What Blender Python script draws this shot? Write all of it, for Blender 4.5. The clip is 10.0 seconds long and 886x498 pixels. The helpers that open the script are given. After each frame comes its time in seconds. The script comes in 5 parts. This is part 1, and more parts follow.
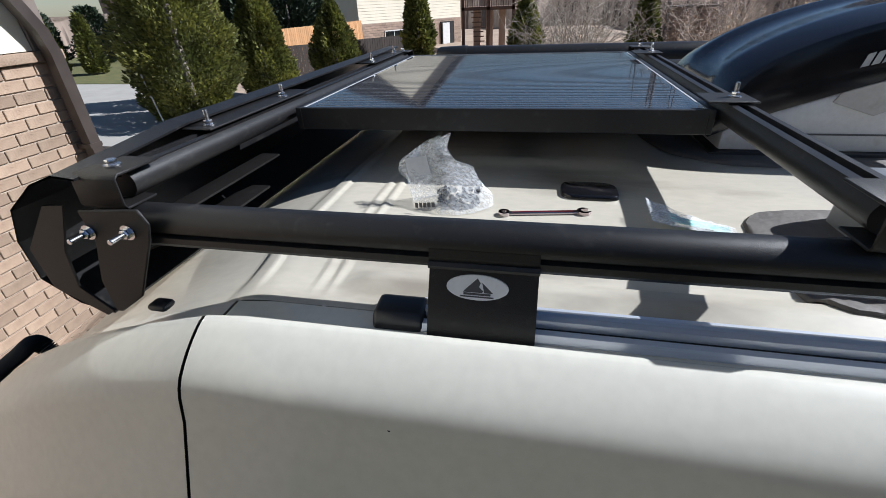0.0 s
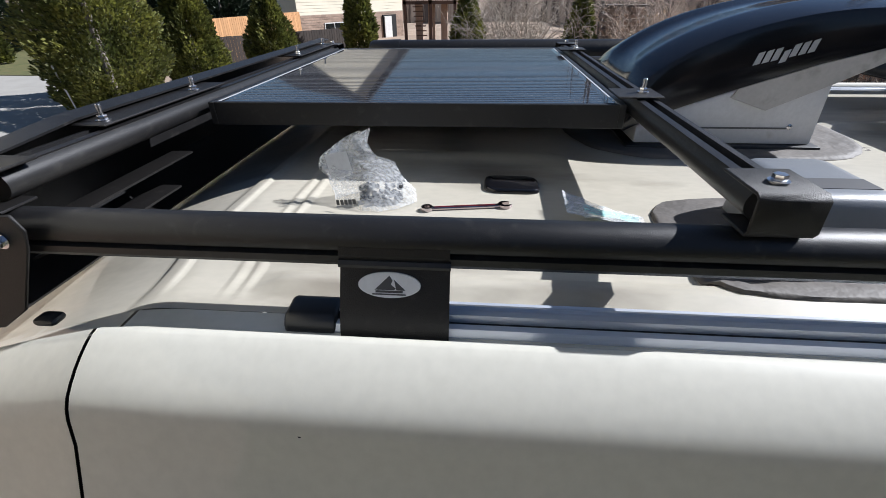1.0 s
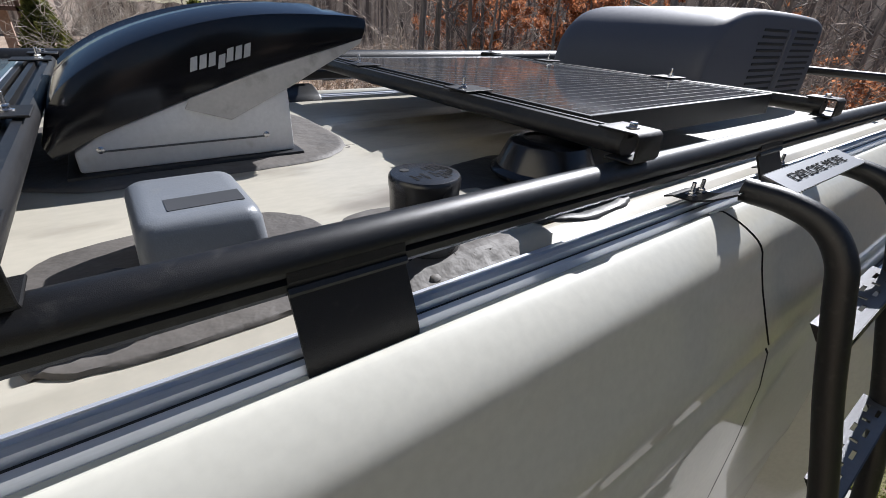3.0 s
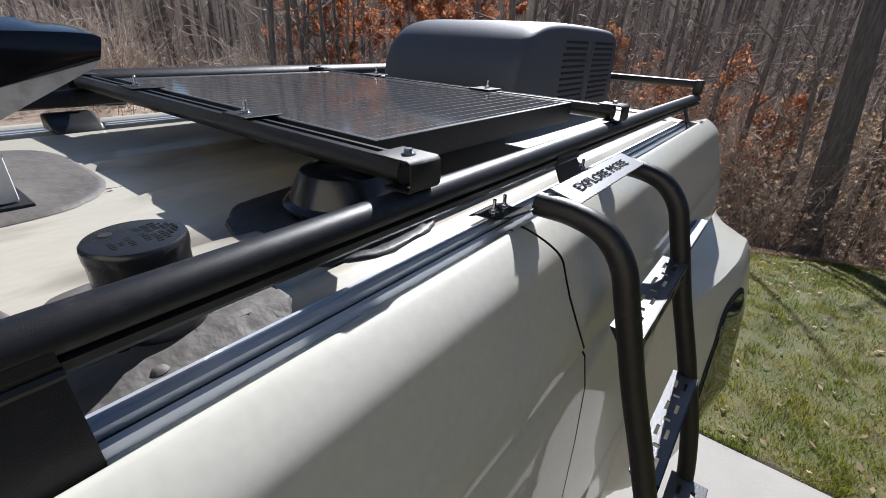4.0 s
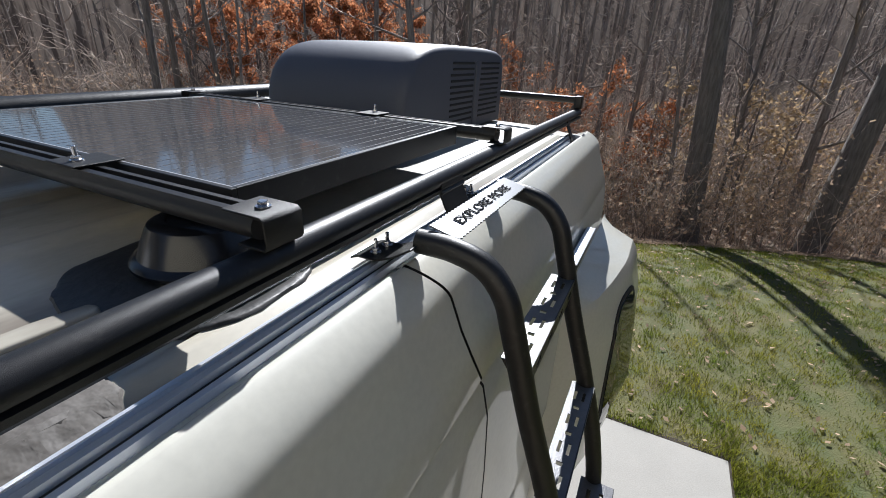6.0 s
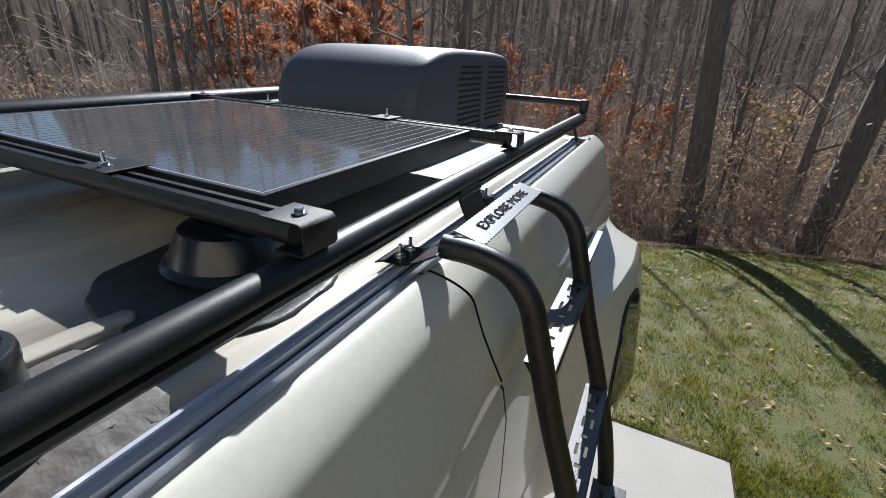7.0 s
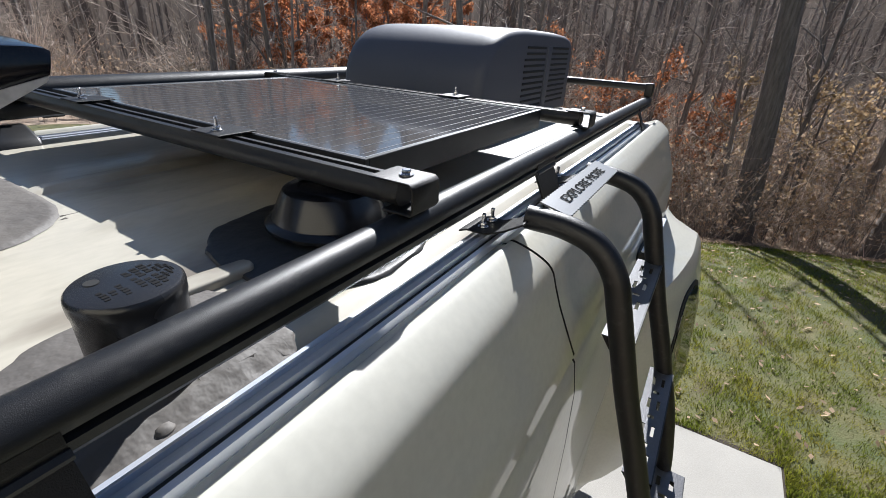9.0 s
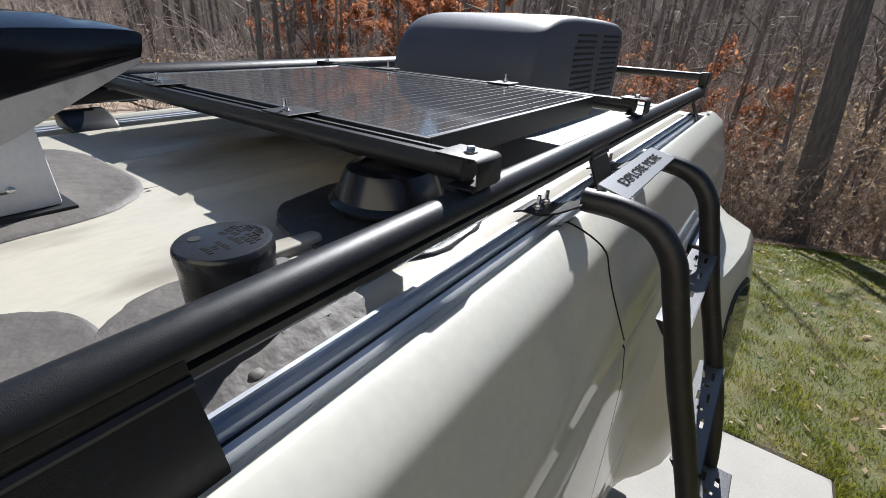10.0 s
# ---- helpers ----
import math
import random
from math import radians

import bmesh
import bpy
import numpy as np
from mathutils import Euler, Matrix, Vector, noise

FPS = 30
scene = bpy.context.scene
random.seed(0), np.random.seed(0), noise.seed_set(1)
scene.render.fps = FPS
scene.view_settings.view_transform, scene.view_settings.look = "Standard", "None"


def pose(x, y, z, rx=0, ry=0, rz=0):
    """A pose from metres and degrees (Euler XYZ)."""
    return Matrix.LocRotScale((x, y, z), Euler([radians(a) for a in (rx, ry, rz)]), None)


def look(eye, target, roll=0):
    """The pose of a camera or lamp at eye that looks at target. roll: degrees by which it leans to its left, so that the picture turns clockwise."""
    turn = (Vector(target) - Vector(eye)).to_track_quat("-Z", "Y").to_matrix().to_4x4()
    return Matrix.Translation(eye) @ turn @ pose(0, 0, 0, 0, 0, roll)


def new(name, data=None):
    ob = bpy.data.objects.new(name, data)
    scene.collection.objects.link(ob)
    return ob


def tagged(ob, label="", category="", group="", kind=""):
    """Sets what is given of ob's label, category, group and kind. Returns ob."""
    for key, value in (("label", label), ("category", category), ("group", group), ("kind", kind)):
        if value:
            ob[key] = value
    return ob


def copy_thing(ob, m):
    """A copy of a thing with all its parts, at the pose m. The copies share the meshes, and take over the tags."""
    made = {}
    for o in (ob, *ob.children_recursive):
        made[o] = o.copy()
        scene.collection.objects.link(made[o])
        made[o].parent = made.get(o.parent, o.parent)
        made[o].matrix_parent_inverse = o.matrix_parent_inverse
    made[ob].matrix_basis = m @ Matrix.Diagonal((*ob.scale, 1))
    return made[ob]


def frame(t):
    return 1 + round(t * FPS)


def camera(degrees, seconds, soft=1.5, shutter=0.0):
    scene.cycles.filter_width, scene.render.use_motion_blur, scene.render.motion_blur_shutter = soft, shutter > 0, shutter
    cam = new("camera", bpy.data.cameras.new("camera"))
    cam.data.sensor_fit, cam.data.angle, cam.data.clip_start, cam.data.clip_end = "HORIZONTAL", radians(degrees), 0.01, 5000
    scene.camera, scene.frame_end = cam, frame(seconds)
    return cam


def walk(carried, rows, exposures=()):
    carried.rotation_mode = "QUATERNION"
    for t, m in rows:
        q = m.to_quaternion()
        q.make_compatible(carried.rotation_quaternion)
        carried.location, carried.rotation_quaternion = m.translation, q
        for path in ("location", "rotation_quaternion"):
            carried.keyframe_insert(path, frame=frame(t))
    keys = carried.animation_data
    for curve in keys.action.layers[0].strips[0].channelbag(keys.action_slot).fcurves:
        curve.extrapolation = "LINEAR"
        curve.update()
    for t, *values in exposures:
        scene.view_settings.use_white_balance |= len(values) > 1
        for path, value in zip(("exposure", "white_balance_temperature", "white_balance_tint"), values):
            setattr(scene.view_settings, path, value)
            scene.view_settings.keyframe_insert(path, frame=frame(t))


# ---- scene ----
cam = camera(90.4, 10.0, soft=0.5)
PATH = [
    (0, (-0.375, -0.498, 3.138), (-0.756, 1.198, 2.149), -2.5),
    (0.5, (-0.374, -0.496, 3.14), (-0.692, 1.208, 2.143), -2.0),
    (1, (-0.327, -0.485, 3.135), (-0.486, 1.232, 2.122), -0.8),
    (1.5, (-0.211, -0.448, 3.122), (-0.103, 1.271, 2.106), 0.4),
    (2, (-0.09, -0.422, 3.105), (0.348, 1.258, 2.111), 1.7),
    (2.5, (0.027, -0.412, 3.092), (0.801, 1.161, 2.13), 2.7),
    (3, (0.124, -0.426, 3.102), (1.199, 0.98, 2.171), 3.1),
    (3.2, (0.177, -0.427, 3.103), (1.354, 0.907, 2.188), 3.3),
    (4.3, (0.361, -0.484, 3.129), (1.868, 0.51, 2.268), 2.7),
    (4.5, (0.38, -0.494, 3.133), (1.921, 0.456, 2.281), 2.6),
    (5, (0.409, -0.499, 3.15), (2.012, 0.356, 2.314), 2.5),
    (5.5, (0.422, -0.501, 3.158), (2.06, 0.296, 2.333), 2.5),
    (7, (0.387, -0.448, 3.173), (2.047, 0.32, 2.363), 3.1),
    (7.5, (0.371, -0.424, 3.169), (2.017, 0.366, 2.352), 3.4),
    (8, (0.354, -0.41, 3.163), (1.979, 0.409, 2.333), 3.5),
    (8.5, (0.332, -0.398, 3.155), (1.929, 0.457, 2.307), 3.5),
    (9, (0.307, -0.386, 3.144), (1.867, 0.517, 2.277), 3.3),
    (9.5, (0.281, -0.375, 3.133), (1.797, 0.584, 2.249), 3.1),
    (10, (0.256, -0.368, 3.124), (1.722, 0.653, 2.225), 2.9),
]
walk(cam, [(t, look(eye, target, roll)) for t, eye, target, roll in PATH], exposures=((0, 0.80, 5780, 10), (1.8, 0.88, 5950, 12), (3, 0.86, 5980, 12), (5, 0.86, 5950, 11), (7.5, 0.82, 5930, 9), (8.3, 0.99, 6000, 10), (9, 1.03, 6020, 10), (10, 1.00, 6020, 10)))

# ---- world, sun, exposure ----
SUN = Vector((1.20, 0.42, 1.0)).normalized()
world = bpy.data.worlds.new("sky_world")
scene.world = world
world.use_nodes = True
wn = world.node_tree.nodes
sky = wn.new("ShaderNodeTexSky")
sky.sky_type, sky.sun_disc = "NISHITA", False
sky.air_density, sky.dust_density, sky.ozone_density = 1.0, 0.25, 2.5
sky.sun_elevation, sky.sun_rotation = math.asin(SUN.z), math.atan2(SUN.x, SUN.y)
wn["Background"].inputs["Strength"].default_value = 0.041
world.node_tree.links.new(sky.outputs[0], wn["Background"].inputs["Color"])
sun_data = bpy.data.lights.new("sun", "SUN")
sun_data.energy, sun_data.angle, sun_data.color = 4.9, radians(0.53), (1.0, 0.965, 0.92)
sun_lamp = new("sun", sun_data)
sun_lamp.matrix_world = look(SUN * 60, (0, 0, 0))


# ---- materials ----
def mat(name, c1, c2=None, rough=0.5, metal=0.0, scale=6.0, fine=120.0, bump=0.0, bscale=300.0, coat=0.0, coat_rough=0.03,
        c3=None, c3_scale=1.5, c3_low=0.55, c3_high=0.7, spec=0.5, rough_var=0.12, island=0.0, per_object=0.0, stretch=(1, 1, 1), leaf=0.0, glow=0.0):
    m = bpy.data.materials.new(name)
    m.use_nodes = True
    n, l = m.node_tree.nodes, m.node_tree.links
    p = n["Principled BSDF"]
    c2 = c2 or tuple(0.75 * c for c in c1)
    tc, mp = n.new("ShaderNodeTexCoord"), n.new("ShaderNodeMapping")
    mp.inputs["Scale"].default_value = stretch
    l.new(tc.outputs["Object"], mp.inputs["Vector"])

    def tex(s, d):
        t = n.new("ShaderNodeTexNoise")
        t.inputs["Scale"].default_value, t.inputs["Detail"].default_value = s, d
        l.new(mp.outputs[0], t.inputs["Vector"])
        return t

    def mix(fac, a, b):
        x = n.new("ShaderNodeMix")
        x.data_type = "RGBA"
        for sock, v in ((x.inputs[0], fac), (x.inputs[6], a), (x.inputs[7], b)):
            if isinstance(v, bpy.types.NodeSocket):
                l.new(v, sock)
            elif isinstance(v, tuple):
                sock.default_value = (*v, 1)
            else:
                sock.default_value = v
        return x.outputs[2]

    def ramp(src, lo, hi):
        r = n.new("ShaderNodeMapRange")
        r.inputs["From Min"].default_value, r.inputs["From Max"].default_value = lo, hi
        l.new(src, r.inputs["Value"])
        return r.outputs[0]

    big, small = tex(scale, 5), tex(fine, 4)
    f1 = ramp(big.outputs["Fac"], 0.3, 0.7)
    col = mix(f1, c1, c2)
    f2 = ramp(small.outputs["Fac"], 0.35, 0.75)
    dark = n.new("ShaderNodeMath")
    dark.operation = "MULTIPLY"
    dark.inputs[1].default_value = 0.35
    l.new(f2, dark.inputs[0])
    col = mix(dark.outputs[0], col, tuple(0.8 * c for c in c2))
    if c3:
        stain = tex(c3_scale, 6)
        col = mix(ramp(stain.outputs["Fac"], c3_low, c3_high), col, c3)
    if island or per_object:
        src = n.new("ShaderNodeNewGeometry").outputs["Random Per Island"] if island else n.new("ShaderNodeObjectInfo").outputs["Random"]
        hsv = n.new("ShaderNodeHueSaturation")
        k = island or per_object
        v = n.new("ShaderNodeMapRange")
        v.inputs["To Min"].default_value, v.inputs["To Max"].default_value = 1 - k, 1 + k
        l.new(src, v.inputs["Value"])
        l.new(v.outputs[0], hsv.inputs["Value"])
        l.new(col, hsv.inputs["Color"])
        col = hsv.outputs["Color"]
    l.new(col, p.inputs["Base Color"])
    r = n.new("ShaderNodeMapRange")
    r.inputs["To Min"].default_value, r.inputs["To Max"].default_value = max(0.02, rough - rough_var / 2), min(1, rough + rough_var / 2)
    l.new(big.outputs["Fac"], r.inputs["Value"])
    l.new(r.outputs[0], p.inputs["Roughness"])
    p.inputs["Metallic"].default_value = metal
    p.inputs["Coat Weight"].default_value, p.inputs["Coat Roughness"].default_value = coat, coat_rough
    p.inputs["Specular IOR Level"].default_value = spec
    # emits the surface's own colour, to lighten what is no lamp
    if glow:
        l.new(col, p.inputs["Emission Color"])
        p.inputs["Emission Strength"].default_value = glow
    if leaf:
        # thin leaves let light through
        tl, mx = n.new("ShaderNodeBsdfTranslucent"), n.new("ShaderNodeMixShader")
        l.new(col, tl.inputs["Color"])
        mx.inputs[0].default_value = leaf
        l.new(p.outputs[0], mx.inputs[1])
        l.new(tl.outputs[0], mx.inputs[2])
        l.new(mx.outputs[0], n["Material Output"].inputs["Surface"])
    if bump:
        b = n.new("ShaderNodeBump")
        b.inputs["Strength"].default_value, b.inputs["Distance"].default_value = bump, 0.6 / bscale
        l.new(tex(bscale, 3).outputs["Fac"], b.inputs["Height"])
        l.new(b.outputs[0], p.inputs["Normal"])
    return m


PAINT = mat("cream_car_paint", (0.56, 0.545, 0.475), (0.53, 0.515, 0.45), 0.5, spec=0.25, coat=0.6, coat_rough=0.03, scale=1.2, fine=60)
ROOF = mat("weathered_roof_paint", (0.485, 0.45, 0.372), (0.43, 0.40, 0.33), 0.46, spec=0.3, coat=0.35, coat_rough=0.12, scale=2.5, fine=45,
           c3=(0.17, 0.145, 0.115), c3_scale=2.6, c3_low=0.53, c3_high=0.74, stretch=(0.8, 2.0, 1))
POWDER = mat("black_powder_coat", (0.007, 0.007, 0.0075), (0.011, 0.0105, 0.011), 0.42, spec=0.45, bump=0.5, bscale=1100, fine=300, c3=(0.034, 0.032, 0.030), c3_scale=55, c3_low=0.58, c3_high=0.78)
POWDER_MATT = mat("black_textured_steel", (0.006, 0.0055, 0.0055), (0.009, 0.008, 0.0075), 0.5, spec=0.35, bump=0.7, bscale=700, fine=400, c3=(0.022, 0.02, 0.018), c3_scale=70, c3_low=0.6, c3_high=0.8)
PLASTIC = mat("black_plastic", (0.009, 0.009, 0.01), (0.013, 0.013, 0.014), 0.38, bump=0.15, bscale=500)
DOME = mat("satin_black_plastic", (0.008, 0.008, 0.010), (0.012, 0.012, 0.014), 0.24, fine=30)
CAPMAT = mat("weathered_black_cap", (0.014, 0.014, 0.015), (0.022, 0.021, 0.021), 0.27, rough_var=0.1, bump=0.08, bscale=250, fine=40)
GLOSS = mat("glossy_black_plastic", (0.006, 0.006, 0.008), (0.009, 0.009, 0.011), 0.13, rough_var=0.08, fine=30)
ACMAT = mat("charcoal_plastic", (0.056, 0.060, 0.080), (0.067, 0.071, 0.092), 0.56, bump=0.3, bscale=600, scale=2)
STEEL = mat("zinc_steel", (0.72, 0.72, 0.74), (0.55, 0.55, 0.57), 0.25, metal=1.0, bump=0.1)
ALU = mat("anodised_aluminium", (0.70, 0.73, 0.79), (0.62, 0.65, 0.71), 0.38, metal=0.6, stretch=(0.05, 1, 1), fine=400)
RUBBER = mat("black_rubber", (0.01, 0.01, 0.01), (0.016, 0.016, 0.016), 0.7)
SEALANT = mat("grey_sealant", (0.080, 0.072, 0.065), (0.122, 0.110, 0.098), 0.66, bump=0.25, bscale=30, scale=7, fine=60)
SEALANT_BLACK = mat("black_sealant", (0.02, 0.02, 0.021), (0.035, 0.034, 0.033), 0.5, bump=0.15, bscale=40, scale=10)
CELL = mat("solar_glass", (0.011, 0.012, 0.017), (0.017, 0.018, 0.023), 0.04, rough_var=0.02, scale=3, fine=20, spec=0.8, c3=(0.03, 0.03, 0.03), c3_scale=9, c3_low=0.62, c3_high=0.8)
# rear panel's glass: dust, plus glare towards the sun put into the grey
CELL_DUST_GLARE = mat("dusty_solar_glass_with_glare", (0.062, 0.062, 0.066), (0.085, 0.083, 0.083), 0.07, rough_var=0.05, scale=3, fine=20, spec=0.8, c3=(0.09, 0.085, 0.08), c3_scale=9, c3_low=0.55, c3_high=0.8)
BUSBAR = mat("busbar_silver", (0.34, 0.34, 0.35), (0.27, 0.27, 0.28), 0.35, metal=0.6)
PANEL_EDGE = mat("white_cell_backing", (0.5, 0.51, 0.53), (0.42, 0.43, 0.45), 0.2)
WHITE = mat("white_plastic", (0.70, 0.70, 0.71), (0.62, 0.62, 0.63), 0.42, scale=9, c3=(0.4, 0.38, 0.34), c3_scale=14, c3_low=0.62, c3_high=0.85)
BOXGREY = mat("grey_plastic_lid", (0.075, 0.078, 0.083), (0.095, 0.098, 0.104), 0.42, bump=0.25, bscale=500, c3=(0.16, 0.15, 0.14), c3_scale=25, c3_low=0.66, c3_high=0.8)
# junction box grey, lightened and blued to carry the sky's reflection
JBOX = mat("grey_plastic_lid_with_sky_sheen", (0.165, 0.176, 0.192), (0.195, 0.206, 0.222), 0.38, bump=0.25, bscale=500, c3=(0.21, 0.21, 0.2), c3_scale=25, c3_low=0.66, c3_high=0.8)
LETTER = mat("dull_black_lettering", (0.012, 0.012, 0.013), (0.016, 0.016, 0.017), 0.9, spec=0.1)
LABELGREY = mat("grey_label", (0.05, 0.051, 0.053), (0.06, 0.06, 0.062), 0.5)
WHITE_DIRTY = mat("grimy_white_plastic", (0.50, 0.49, 0.48), (0.42, 0.41, 0.40), 0.5, scale=12, c3=(0.22, 0.2, 0.18), c3_scale=22, c3_low=0.55, c3_high=0.8)
DECAL = mat("white_decal", (0.68, 0.69, 0.70), (0.6, 0.61, 0.62), 0.45)
DECAL_DIM = mat("silver_decal", (0.42, 0.43, 0.45), (0.33, 0.34, 0.36), 0.45)
SIGN = mat("brushed_sign_plate", (0.21, 0.215, 0.225), (0.165, 0.17, 0.18), 0.42, metal=0.35, scale=30, fine=350, stretch=(0.2, 1, 1))
STEP = mat("satin_step_metal", (0.13, 0.13, 0.137), (0.09, 0.09, 0.095), 0.36, metal=0.4, bump=0.2, bscale=200)
CHROME = mat("chrome_tool", (0.75, 0.73, 0.74), (0.5, 0.42, 0.43), 0.12, metal=1.0)
TOOLRED = mat("dark_red_tool_recess", (0.22, 0.02, 0.03), (0.12, 0.012, 0.02), 0.35, metal=0.4)
DARKGLASS = mat("tinted_glass", (0.01, 0.012, 0.012), (0.014, 0.016, 0.016), 0.03, rough_var=0.02)
GAP = mat("dark_gap", (0.006, 0.006, 0.006), (0.008, 0.008, 0.008), 0.8)
CONCRETE = mat("driveway_concrete", (0.36, 0.34, 0.305), (0.305, 0.29, 0.26), 0.85, scale=1.3, fine=70, bump=0.5, bscale=150, c3=(0.27, 0.25, 0.22), c3_scale=0.9, c3_low=0.6, c3_high=0.85)
BRICK = mat("brown_brick", (0.37, 0.27, 0.19), (0.25, 0.175, 0.12), 0.85, scale=9, fine=90, bump=0.7, bscale=90, per_object=0.22)
BRICK_FAR = mat("far_brick", (0.38, 0.28, 0.21), (0.30, 0.21, 0.16), 0.85, scale=9, fine=60, bump=0.5, bscale=60, island=0.2)
MORTAR = mat("mortar", (0.44, 0.37, 0.29), (0.36, 0.30, 0.24), 0.9, bump=0.5, bscale=200)
SIDING = mat("cream_siding", (0.72, 0.66, 0.52), (0.68, 0.62, 0.48), 0.65, scale=3)
TRIM = mat("white_trim", (0.7, 0.69, 0.66), (0.62, 0.61, 0.58), 0.6)
TAUPE = mat("taupe_trim", (0.20, 0.165, 0.14), (0.165, 0.135, 0.115), 0.6)
SPOUT = mat("dark_brown_downspout", (0.035, 0.027, 0.024), (0.05, 0.04, 0.035), 0.35, bump=0.1, bscale=60)
SHINGLE = mat("roof_shingle", (0.07, 0.06, 0.055), (0.05, 0.045, 0.042), 0.9, bump=0.6, bscale=20, island=0.25)
FENCE = mat("cedar_fence", (0.50, 0.27, 0.115), (0.40, 0.21, 0.09), 0.75, stretch=(6, 6, 0.5), per_object=0.15)
# fence face turned from the sun, its shade put into the board colour
FENCE_SHADED = mat("dark_fence", (0.055, 0.042, 0.034), (0.04, 0.03, 0.025), 0.8, stretch=(6, 6, 0.5), per_object=0.15)
TIMBER = mat("deck_timber", (0.15, 0.09, 0.06), (0.11, 0.065, 0.045), 0.8, stretch=(3, 3, 0.6))
BARK = mat("grey_bark", (0.29, 0.25, 0.22), (0.14, 0.118, 0.103), 0.9, scale=9, fine=60, bump=1.0, bscale=16, stretch=(2.5, 2.5, 0.35), per_object=0.2)
TWIG = mat("twig", (0.64, 0.54, 0.45), (0.27, 0.21, 0.17), 0.85, scale=0.5, island=0.7)
TWIG_PALE = mat("pale_twig", (0.42, 0.37, 0.31), (0.33, 0.285, 0.235), 0.8, scale=1.0, island=0.25)
BEECH = mat("copper_leaf", (0.54, 0.235, 0.11), (0.36, 0.155, 0.075), 0.7, scale=0.8, island=0.5, leaf=0.6)
LITTER = mat("leaf_litter", (0.52, 0.38, 0.26), (0.36, 0.25, 0.165), 0.85, scale=2, island=0.45, leaf=0.4)
TANLEAF = mat("tan_leaf", (0.48, 0.35, 0.20), (0.36, 0.25, 0.14), 0.7, scale=0.8, island=0.4, leaf=0.5)
CEDAR = mat("cedar_foliage", (0.23, 0.23, 0.045), (0.06, 0.075, 0.02), 0.65, scale=1.2, island=0.6, leaf=0.35)
CEDAR_DARK = mat("dark_evergreen", (0.022, 0.04, 0.016), (0.014, 0.026, 0.012), 0.6, scale=1.2, island=0.4)
GRASS = mat("lawn_grass", (0.085, 0.145, 0.009), (0.275, 0.25, 0.036), 0.7, scale=1.9, island=0.75, leaf=0.4)
LAWN = mat("lawn_soil_and_thatch", (0.065, 0.085, 0.022), (0.14, 0.12, 0.045), 0.9, scale=2.2, fine=25, bump=1.0, bscale=45, c3=(0.075, 0.055, 0.03), c3_scale=2.3, c3_low=0.58, c3_high=0.75)
SOIL = mat("dark_soil", (0.035, 0.026, 0.018), (0.05, 0.038, 0.026), 0.95, scale=30, fine=120, bump=1.0, bscale=80)
FLOOR = mat("forest_floor", (0.40, 0.305, 0.225), (0.27, 0.2, 0.145), 0.95, scale=0.7, fine=12, bump=1.0, bscale=25)
# weak emission added to the far woods stands in for bright haze
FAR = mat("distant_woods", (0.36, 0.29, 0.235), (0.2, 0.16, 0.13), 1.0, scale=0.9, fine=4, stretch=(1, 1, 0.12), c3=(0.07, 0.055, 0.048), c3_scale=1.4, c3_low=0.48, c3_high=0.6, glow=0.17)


def film_mat():
    m = bpy.data.materials.new("clear_bag_film")
    m.use_nodes = True
    n, l = m.node_tree.nodes, m.node_tree.links
    p = n["Principled BSDF"]
    p.inputs["Base Color"].default_value = (0.90, 0.92, 0.93, 1)
    p.inputs["Roughness"].default_value = 0.16
    clear, blend = n.new("ShaderNodeBsdfTransparent"), n.new("ShaderNodeMixShader")
    wave = n.new("ShaderNodeTexNoise")
    wave.inputs["Scale"].default_value, wave.inputs["Detail"].default_value = 22, 1.5
    r = n.new("ShaderNodeMapRange")
    r.inputs["From Min"].default_value, r.inputs["From Max"].default_value = 0.35, 0.7
    r.inputs["To Min"].default_value, r.inputs["To Max"].default_value = 0.20, 0.42
    l.new(wave.outputs["Fac"], r.inputs["Value"])
    l.new(r.outputs[0], blend.inputs[0])
    l.new(clear.outputs[0], blend.inputs[1])
    l.new(p.outputs[0], blend.inputs[2])
    b = n.new("ShaderNodeBump")
    b.inputs["Strength"].default_value, b.inputs["Distance"].default_value = 0.10, 0.006
    l.new(wave.outputs["Fac"], b.inputs["Height"])
    l.new(b.outputs[0], p.inputs["Normal"])
    l.new(blend.outputs[0], n["Material Output"].inputs["Surface"])
    return m


FILM = film_mat()


# ---- builders ----
def thing(name, loc, label, category, group="", kind=""):
    e = new(name)
    e.empty_display_size = 0.05
    e.location = loc
    return tagged(e, label, category, group, kind)


def mesh_of(name, bm, material, smooth=35):
    bmesh.ops.recalc_face_normals(bm, faces=bm.faces)
    me = bpy.data.meshes.new(name)
    bm.to_mesh(me)
    bm.free()
    me.materials.append(material)
    if smooth:
        me.shade_smooth()
        me.set_sharp_from_angle(angle=radians(smooth))
    return me


def part(name, bm, material, parent, label="", smooth=35):
    """One mesh, in the world's metres, under a thing or a part."""
    ob = new(name, mesh_of(name, bm, material, smooth))
    ob.parent = parent
    if parent.data is None:
        ob.matrix_parent_inverse = Matrix.Translation(-parent.location)
    if label:
        ob["label"] = label
    return ob


def single(name, bm, material, label, category, group="", kind="", smooth=35):
    return tagged(new(name, mesh_of(name, bm, material, smooth)), label, category, group, kind)


def B():
    return bmesh.new()


